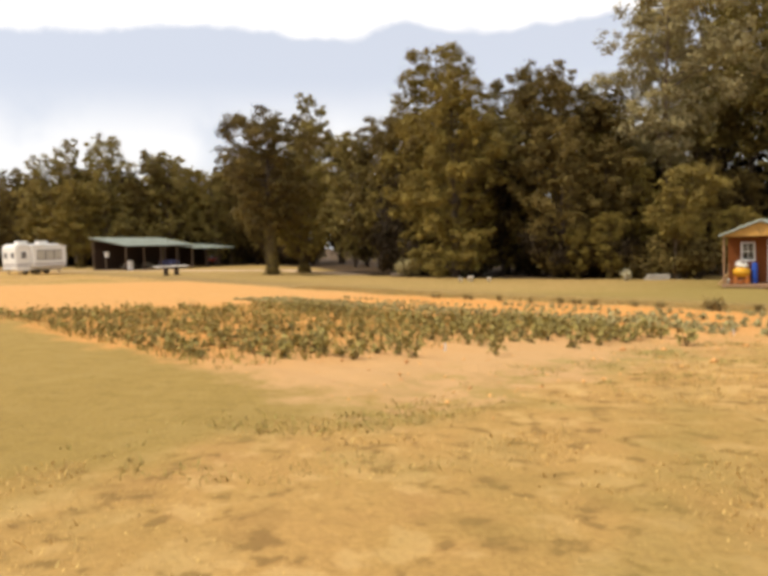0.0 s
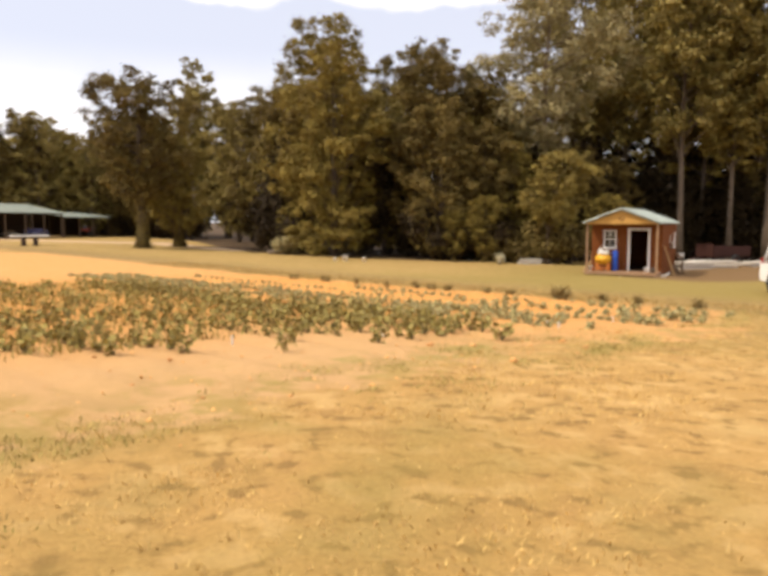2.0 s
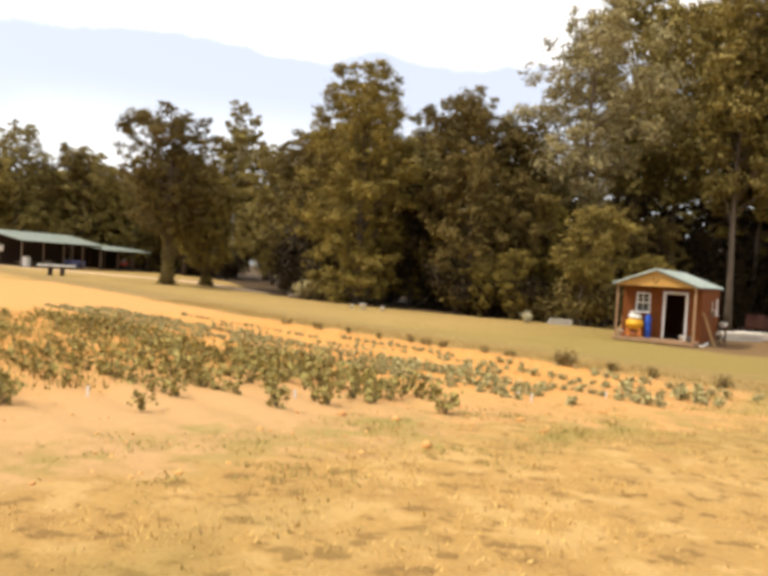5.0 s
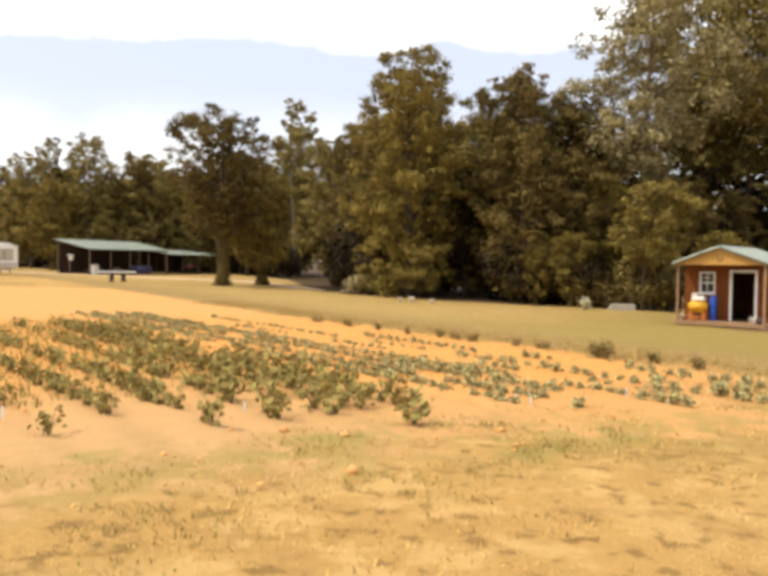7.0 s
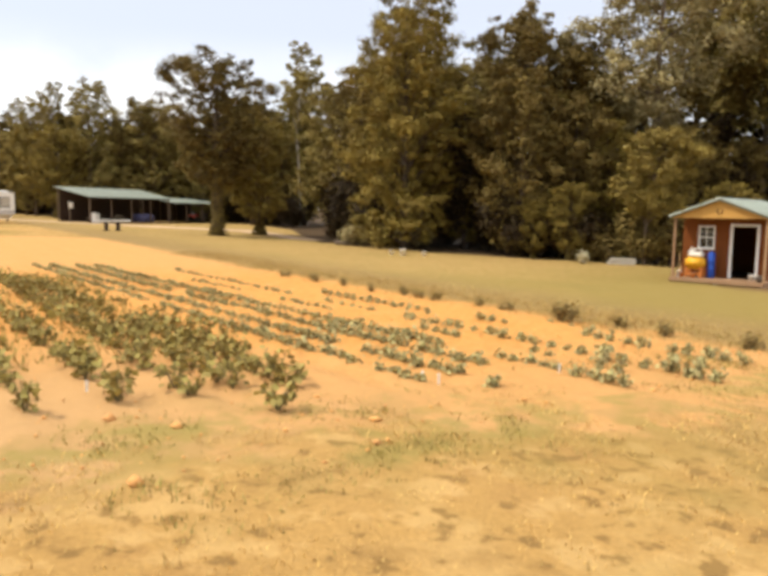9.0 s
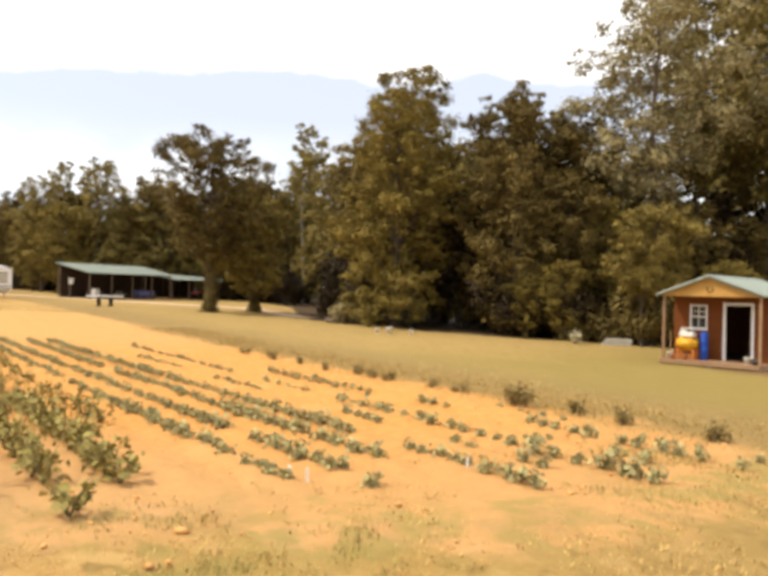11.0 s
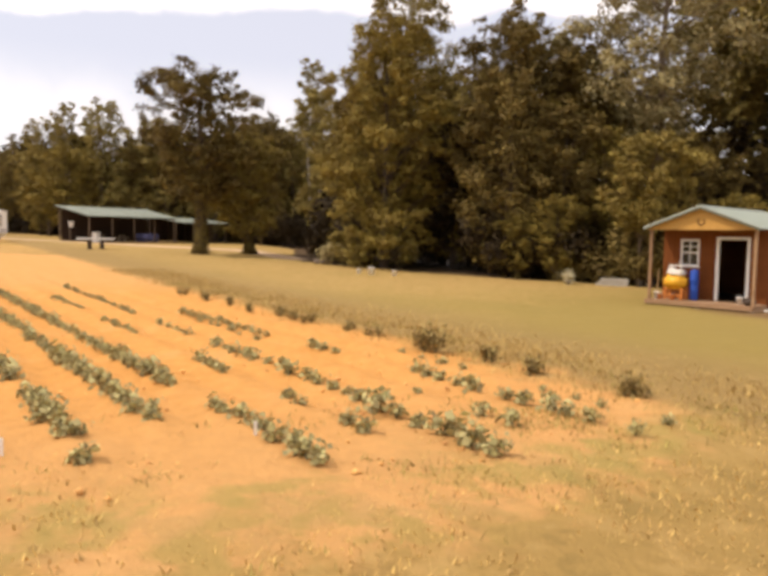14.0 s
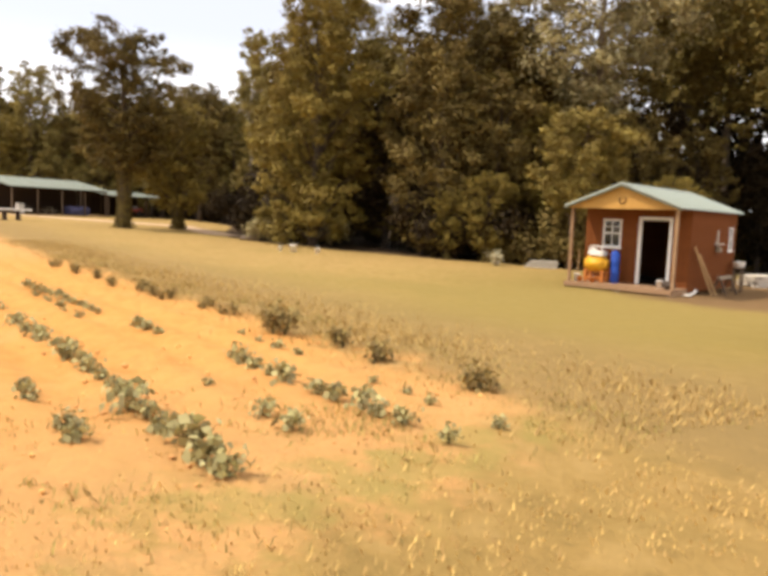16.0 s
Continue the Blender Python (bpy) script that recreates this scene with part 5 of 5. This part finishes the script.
    part("seat", boxes(((0.42, 0.46, 0.1), (-0.5, 0, 0.94), None, 0.03), ((0.1, 0.46, 0.4), (-0.74, 0, 1.14), None, 0.03)), M["grey_trim"], t)
    part("steering_wheel", tubes(([(0.02 + 0.08 * math.sin(a), 0.18 * math.cos(a), 1.24 + 0.15 * math.sin(a)) for a in np.linspace(0, 2 * math.pi, 13)], [0.015] * 13, 5)), M["grey_trim"], t)
    for x, r in ((-0.55, 0.42), (0.75, 0.28)):
        for y in (-0.45, 0.45):
            wheel(t, (x, y, r), r, 0.2, rim="tractor_red")
    # white table on the lawn in front
    wt = thing("lawn_table", place(-22.4, 60.8, 32), "long white-topped table on dark legs on the lawn", "table")
    part("tabletop", boxes(((2.8, 1.1, 0.12), (0, 0, 0.80), None, 0.02)), M["white_plastic"], wt, "white tabletop")
    for x in (-0.45, 0.45):
        part("trestle", boxes(((0.3, 0.5, 0.74), (x, 0, 0.37), None, 0.02), ((0.5, 0.8, 0.06), (x, 0, 0.03))), M["dark_brown_shade"], wt)


def build_lawn_things():
    # small white buckets in a row at the wood's edge
    for x, y, r in ((2.35, 46.3, 0.12), (3.0, 46.3, 0.18), (4.2, 46.4, 0.13)):
        b = thing("white_bucket", place(x, y, 20), "small white plastic bucket on the grass", "bucket", "white buckets on the lawn")
        part("body", lathe(((r * 0.8, 0), (r, r * 1.8), (r * 1.08, r * 1.82), (r * 1.08, r * 1.95), (r * 0.9, r * 1.95), (r * 0.7, 0.03)), sides=14), M["white_plastic"], b, smooth=True)
        part("bail", tubes(([(r * math.cos(a), 0, r * 1.85 + 0.1 * math.sin(a)) for a in np.linspace(0, math.pi, 7)], [0.007] * 7, 4)), M["steel"], b)
    rng = np.random.default_rng(31)
    f = thing("flowering_plant", place(12.85, 45.8, 0, 0.68), "pale flowering plant in a pot on the lawn", "plant")
    part("pot", lathe(((0.16, 0), (0.24, 0.28), (0.26, 0.29), (0.26, 0.34), (0.2, 0.33)), sides=14), M["stone"], f, smooth=True)
    off = rng.normal(size=(420, 3)) * (0.17, 0.17, 0.15) + (0, 0, 0.55)
    part("foliage", leaf_mesh("foliage", off, rng.uniform(0.08, 0.16, 420), M["leaf_olive"], rng), None, f)
    off = rng.normal(size=(420, 3)) * (0.21, 0.21, 0.18) + (0, 0, 0.58)
    part("blossom", leaf_mesh("blossom", off, rng.uniform(0.08, 0.15, 420), M["flower"], rng, slim=0.9), None, f)
    slabs = thing("stone_slabs", place(15.0, 46.6, -12), "low stack of pale stone slabs on the grass", "stones")
    for i in range(3):
        part("slab", boxes(((1.5 - 0.1 * i, 0.8, 0.11), (0.05 * i, 0.03 * i, 0.05 + 0.115 * i), Matrix.Rotation(radians(4 * i), 3, "Z"), 0.02)), M["stone"], slabs)
    for x, y, r in ((16.35, 47.4, 0.2), (16.75, 47.5, 0.17)):
        b = thing("white_bucket", place(x, y, 50), "white plastic bucket beside the stone slabs", "bucket", "white buckets on the lawn")
        part("body", lathe(((r * 0.8, 0), (r, r * 1.8), (r * 1.08, r * 1.82), (r * 1.08, r * 1.95), (r * 0.9, r * 1.95), (r * 0.7, 0.03)), sides=14), M["white_plastic"], b, smooth=True)
        part("bail", tubes(([(r * math.cos(a), 0, r * 1.85 + 0.1 * math.sin(a)) for a in np.linspace(0, math.pi, 7)], [0.007] * 7, 4)), M["steel"], b)
    log = tagged(new("fallen_log", as_mesh("fallen_log", tubes((((-1.3, 0, 0.14), (0, 0.08, 0.17), (1.2, -0.05, 0.15)), (0.17, 0.15, 0.11), 10)), M["bark_pale"], True)), "weathered pale fallen log at the wood's edge", "log")
    log.matrix_basis = place(-1.4, 55.0, 8)


build_shed()
build_shed_things()
build_suv()
build_trailer_home()
build_pavilion()
build_lawn_things()


# ---------------------------------------------------------------- the garden
def plant_meshes(seed, height, spread, leaves, leaf, leaf_size, stems):
    """Stem and leaf meshes of one crop plant."""
    rng = np.random.default_rng(seed)
    bm = bmesh.new()
    tips = []
    for i in range(stems):
        a, far = i * 2.4 + rng.normal(0, 0.3), spread * rng.uniform(0.3, 1.0)
        tip = Vector((far * math.cos(a), far * math.sin(a), height * rng.uniform(0.5, 0.95)))
        add_tube(bm, ((0, 0, -0.03), tip * 0.5 + Vector((0, 0, height * 0.1)), tip), (0.011, 0.007, 0.003), 4, cap=False)
        tips.append(tip)
    stem = as_mesh("stem", bm, M["stem"])
    at = np.array([tuple(tips[i].lerp(Vector((tips[i].x * 0.5, tips[i].y * 0.5, height * 0.12)), k)) for i, k in zip(rng.integers(0, stems, leaves), rng.random(leaves) * 0.95)])
    at += rng.normal(0, 0.24 * spread, (leaves, 3))
    at[:, 2] = np.clip(at[:, 2], 0.03, None)
    return stem, leaf_mesh("foliage", at, leaf_size * rng.uniform(0.6, 1.4, leaves), M[leaf], rng, slim=0.75)


MARKERS = ((6.3, 15.62), (5.8, 17.72), (8.43, 9.28), (7.52, 11.85), (6.1, 15.72))


def build_garden():
    rng = np.random.default_rng(77)
    kinds = {
        "tall": [plant_meshes(100 + i, 0.34 + 0.05 * i, 0.19 + 0.02 * i, 58, "crop_leaf", 0.10, 6) for i in range(4)],
        "low": [plant_meshes(120 + i, 0.25 + 0.03 * i, 0.19 + 0.02 * i, 72, "crop_grey", 0.115, 7) for i in range(4)],
        "weed": [plant_meshes(140 + i, 0.42 + 0.06 * i, 0.2 + 0.03 * i, 130, "weed_leaf", 0.085, 11) for i in range(3)],
    }
    words = {
        "tall": ("bean_plant", "upright dark green crop plant in a garden row", "crop plants in rows"),
        "low": ("crop_plant", "low grey-green bushy plant in a garden row", "crop plants in rows"),
        "weed": ("weed", "dark tufted weed at the garden's edge", "weeds along the garden"),
    }
    far = {"tall": [], "low": []}

    def put(kind, u, v, size):
        x, y = to_xy(u, v)
        m = place(x, y, rng.uniform(0, 360), size)
        if u > 11.2 and kind != "weed":
            far[kind].append(m)
            return
        name, label, group = words[kind]
        stem, foliage = kinds[kind][rng.integers(0, len(kinds[kind]))]
        p = thing(name, m, label, "plant", group)
        part("stem", stem, None, p)
        part("foliage", foliage, None, p)

    # each row: kind, v at u = 6, drift of v per metre of u, spacing, size, stretches of u
    rows = (
        ("tall", 5.6, 0.0, 0.42, 0.9, ((10.5, 24.0),)),
        ("tall", 6.5, 0.0, 0.42, 0.9, ((9.4, 24.0),)),
        ("tall", 7.4, 0.0, 0.42, 0.9, ((8.6, 23.8),)),
        ("tall", 8.3, -0.02, 0.42, 0.9, ((8.2, 23.4),)),
        ("tall", 9.5, -0.03, 0.42, 0.85, ((7.5, 7.7), (9.6, 23.0))),
        ("tall", 10.5, -0.055, 0.30, 0.72, ((8.2, 14.0), (14.6, 22.6))),
        ("tall", 11.2, -0.03, 0.36, 0.88, ((7.0, 7.2), (8.0, 22.2))),
        ("tall", 12.05, 0.0, 0.36, 0.95, ((7.0, 7.5), (8.2, 21.8))),
        ("tall", 12.75, 0.02, 0.36, 0.95, ((6.9, 7.5), (8.5, 9.2), (9.9, 21.5))),
        ("tall", 13.35, 0.0, 0.34, 0.92, ((6.0, 6.35), (7.1, 9.6), (10.2, 21.2))),
        ("tall", 14.0, -0.02, 0.28, 0.9, ((6.85, 12.6), (13.4, 20.8))),
        ("tall", 14.7, -0.015, 0.55, 0.8, ((10.1, 13.6), (15.0, 20.6))),
        ("low", 15.5, -0.03, 0.22, 0.72, ((6.25, 7.05), (7.6, 7.7), (7.95, 26.0))),
        ("low", 16.25, -0.04, 0.22, 0.72, ((5.65, 5.8), (6.35, 8.45), (9.2, 26.0))),
        ("low", 17.05, -0.04, 0.22, 0.72, ((6.6, 7.95), (8.45, 26.0))),
        ("low", 17.8, -0.045, 0.23, 0.74, ((4.85, 5.6), (5.95, 7.1), (8.3, 26.0))),
        ("low", 18.68, -0.03, 0.30, 0.66, ((5.5, 6.05), (6.75, 7.25), (8.8, 9.8), (12.8, 15.1), (17.4, 20.6))),
        ("low", 19.32, 0.0, 0.40, 0.9, ((4.38, 6.3),)),
        ("low", 19.38, -0.012, 0.36, 0.64, ((6.65, 11.3), (12.4, 14.4), (16.0, 24.0))),
        ("low", 20.22, 0.0, 0.55, 0.56, ((5.1, 5.9), (6.7, 7.1), (11.5, 15.0))),
        ("low", 21.06, -0.07, 0.30, 0.72, ((4.3, 4.4), (4.85, 6.1), (6.6, 7.95), (9.7, 10.7), (12.0, 16.0))),
        ("low", 21.8, 0.0, 0.5, 0.45, ((4.4, 4.5), (5.25, 6.2), (7.8, 9.4))),
    )
    for kind, v0, drift, gap, size, stretches in rows:
        for low, high in stretches:
            u = low
            while u <= high:
                thin = noise.noise((u * 0.5, v0 * 2.7, 3.0)) < -0.42 and u > 9.0
                if not thin:
                    put(kind, u, v0 + drift * (u - 6.0) + rng.normal(0, 0.035), rng.uniform(0.72, 1.15) * size * (0.84 if kind == "low" else 1.0) * (0.78 if kind == "low" and u > 11 else 0.85 if kind == "tall" and u > 12 else 1.0))
                u += gap * rng.uniform(0.8, 1.2) * (1.3 if kind == "tall" and u > 10.5 else 1.0)
    for u, big, count in ((5.45, 0.75, 2), (7.0, 0.7, 2), (8.25, 0.62, 2), (9.45, 0.8, 3), (11.3, 0.5, 2), (12.0, 0.6, 2), (13.4, 0.6, 2), (14.4, 0.55, 2), (15.1, 0.6, 2), (16.2, 0.55, 2), (17.8, 0.6, 2), (19.4, 0.55, 2), (21.2, 0.6, 2)):
        for j in range(count):
            put("weed", u + rng.normal(0, 0.15), 22.6 - 0.045 * max(0.0, u - 8.0) + rng.normal(0, 0.1), big * rng.uniform(0.8, 1.15))
    # little white row markers
    for u, v in MARKERS:
        x, y = to_xy(u, v)
        mk = thing("row_marker", place(x, y, rng.uniform(-40, 40)), "small white plastic marker in a garden row", "marker", "row markers")
        part("stake", boxes(((0.03, 0.012, 0.16), (0, 0, 0.07), None, 0.003)), M["white_plastic"], mk)
    # the far ends of the rows, too many to tell apart
    for kind, mats in far.items():
        base = [(np.array([v.co for v in me.vertices]), np.array([p.vertices for p in me.polygons])) for _, me in kinds[kind]]
        cos, tris, n = [], [], 0
        for m in mats:
            co, tri = base[rng.integers(0, len(base))]
            r = np.array(m)
            cos.append(co @ r[:3, :3].T + r[:3, 3])
            tris.append(tri + n)
            n += len(co)
        me = tri_mesh("crop_rows", np.concatenate(cos), np.concatenate(tris), M["crop_leaf" if kind == "tall" else "crop_grey"])
        tagged(new("crop_rows", me), "far rows of green crop plants in soil", "plants", kind="stuff")


def blades(name, n, area, height, width, mat, seed, label, clump=0.0):
    """Thin bent blades scattered by a rule over garden coordinates."""
    rng = np.random.default_rng(seed)
    u, v = area(rng, n)
    if clump:
        keep = np.array([noise.noise((a * 0.9, b * 0.9, seed)) + 0.6 * noise.noise((a * 3.1, b * 3.1, seed)) for a, b in zip(u, v)]) > clump
        u, v = u[keep], v[keep]
    n = len(u)
    x, y = to_xy(u, v)
    z = ground_z(x, y) - 0.01
    h = height * rng.uniform(0.5, 1.4, n)
    a, lean = rng.uniform(0, 2 * np.pi, n), rng.uniform(0.2, 0.9, n)
    root = np.stack((x, y, z), 1)
    side = np.stack((-np.sin(a), np.cos(a), np.zeros(n)), 1) * (width * rng.uniform(0.6, 1.4, n))[:, None]
    bend = np.stack((np.cos(a) * lean * h, np.sin(a) * lean * h, h), 1)
    co = np.stack((root - side, root + side, root + bend * (0.45, 0.45, 0.6) + side * 0.6, root + bend), 1).reshape(-1, 3)
    at = np.arange(n)[:, None] * 4
    tri = np.concatenate((at + [0, 1, 2], at + [0, 2, 3]), 1).reshape(-1, 3)
    tagged(new(name, tri_mesh(name, co, tri, M[mat])), label, "grass", kind="stuff")


def build_cover():
    blades("dry_grass", 34000, lambda r, n: (r.uniform(0.5, 5.6, n), r.uniform(-1.0, 25.0, n)), 0.035, 0.006, "straw", 1, "short dry straw-coloured lawn grass", -0.1)
    tufts = np.random.default_rng(40).uniform((-1.0, -2.0), (5.5, 25.0), (1100, 2))
    blades("grass_tufts", 1800, lambda r, n: tuple((tufts[r.integers(0, 1100, n)] + r.normal(0, 0.035, (n, 2))).T), 0.05, 0.009, "tuft", 6, "small brown tufts in the dry lawn")
    blades("green_grass", 22000, lambda r, n: (4.9 + r.normal(0, 0.7, n), r.uniform(2.0, 24.0, n)), 0.05, 0.006, "grass_green", 2, "green grass patches along the garden edge", 0.18)
    blades("garden_weeds", 3500, lambda r, n: (r.uniform(3.4, 6.4, n), r.uniform(5.0, 23.0, n)), 0.035, 0.007, "grass_green", 3, "sparse low weeds on the bare soil", 0.42)
    blades("row_weeds", 8000, lambda r, n: (r.uniform(9.0, 23.0, n), r.uniform(5.2, 14.6, n)), 0.12, 0.014, "weed_green", 9, "low weeds between the crop rows", 0.0)
    blades("tall_grass", 14000, lambda r, n: (r.uniform(3.5, 34.0, n), 23.9 + r.normal(0, 0.8, n)), 0.085, 0.009, "tuft", 4, "taller dry grass beyond the garden", 0.0)
    blades("olive_grass", 7000, lambda r, n: (r.uniform(3.5, 26.0, n), 23.4 + r.normal(0, 0.5, n)), 0.07, 0.008, "grass_green", 5, "taller olive grass beyond the garden", 0.1)
    # clods of dry soil
    rng = np.random.default_rng(8)
    n = 800
    u, v = 4.2 + rng.gamma(1.6, 3.0, n), rng.uniform(5.0, 22.6, n)
    x, y = to_xy(u, v)
    r = 0.008 + rng.gamma(1.2, 0.008, n)
    c = np.stack((x, y, ground_z(x, y) + 0.01), 1)
    axes = np.array([(1, 0, 0), (0, 1, 0), (-1, 0, 0), (0, -1, 0), (0, 0, 0.7), (0, 0, -0.7)])
    co = c[:, None] + axes[None] * (r[:, None, None] * rng.uniform(0.6, 1.5, (n, 6, 1)))
    tri = np.array([(0, 1, 4), (1, 2, 4), (2, 3, 4), (3, 0, 4), (1, 0, 5), (2, 1, 5), (3, 2, 5), (0, 3, 5)])
    faces = (np.arange(n)[:, None, None] * 6 + tri[None]).reshape(-1, 3)
    tagged(new("soil_clods", tri_mesh("soil_clods", co.reshape(-1, 3), faces, M["clod"])), "small clods of dry orange soil", "soil", kind="stuff")


build_garden()
build_cover()
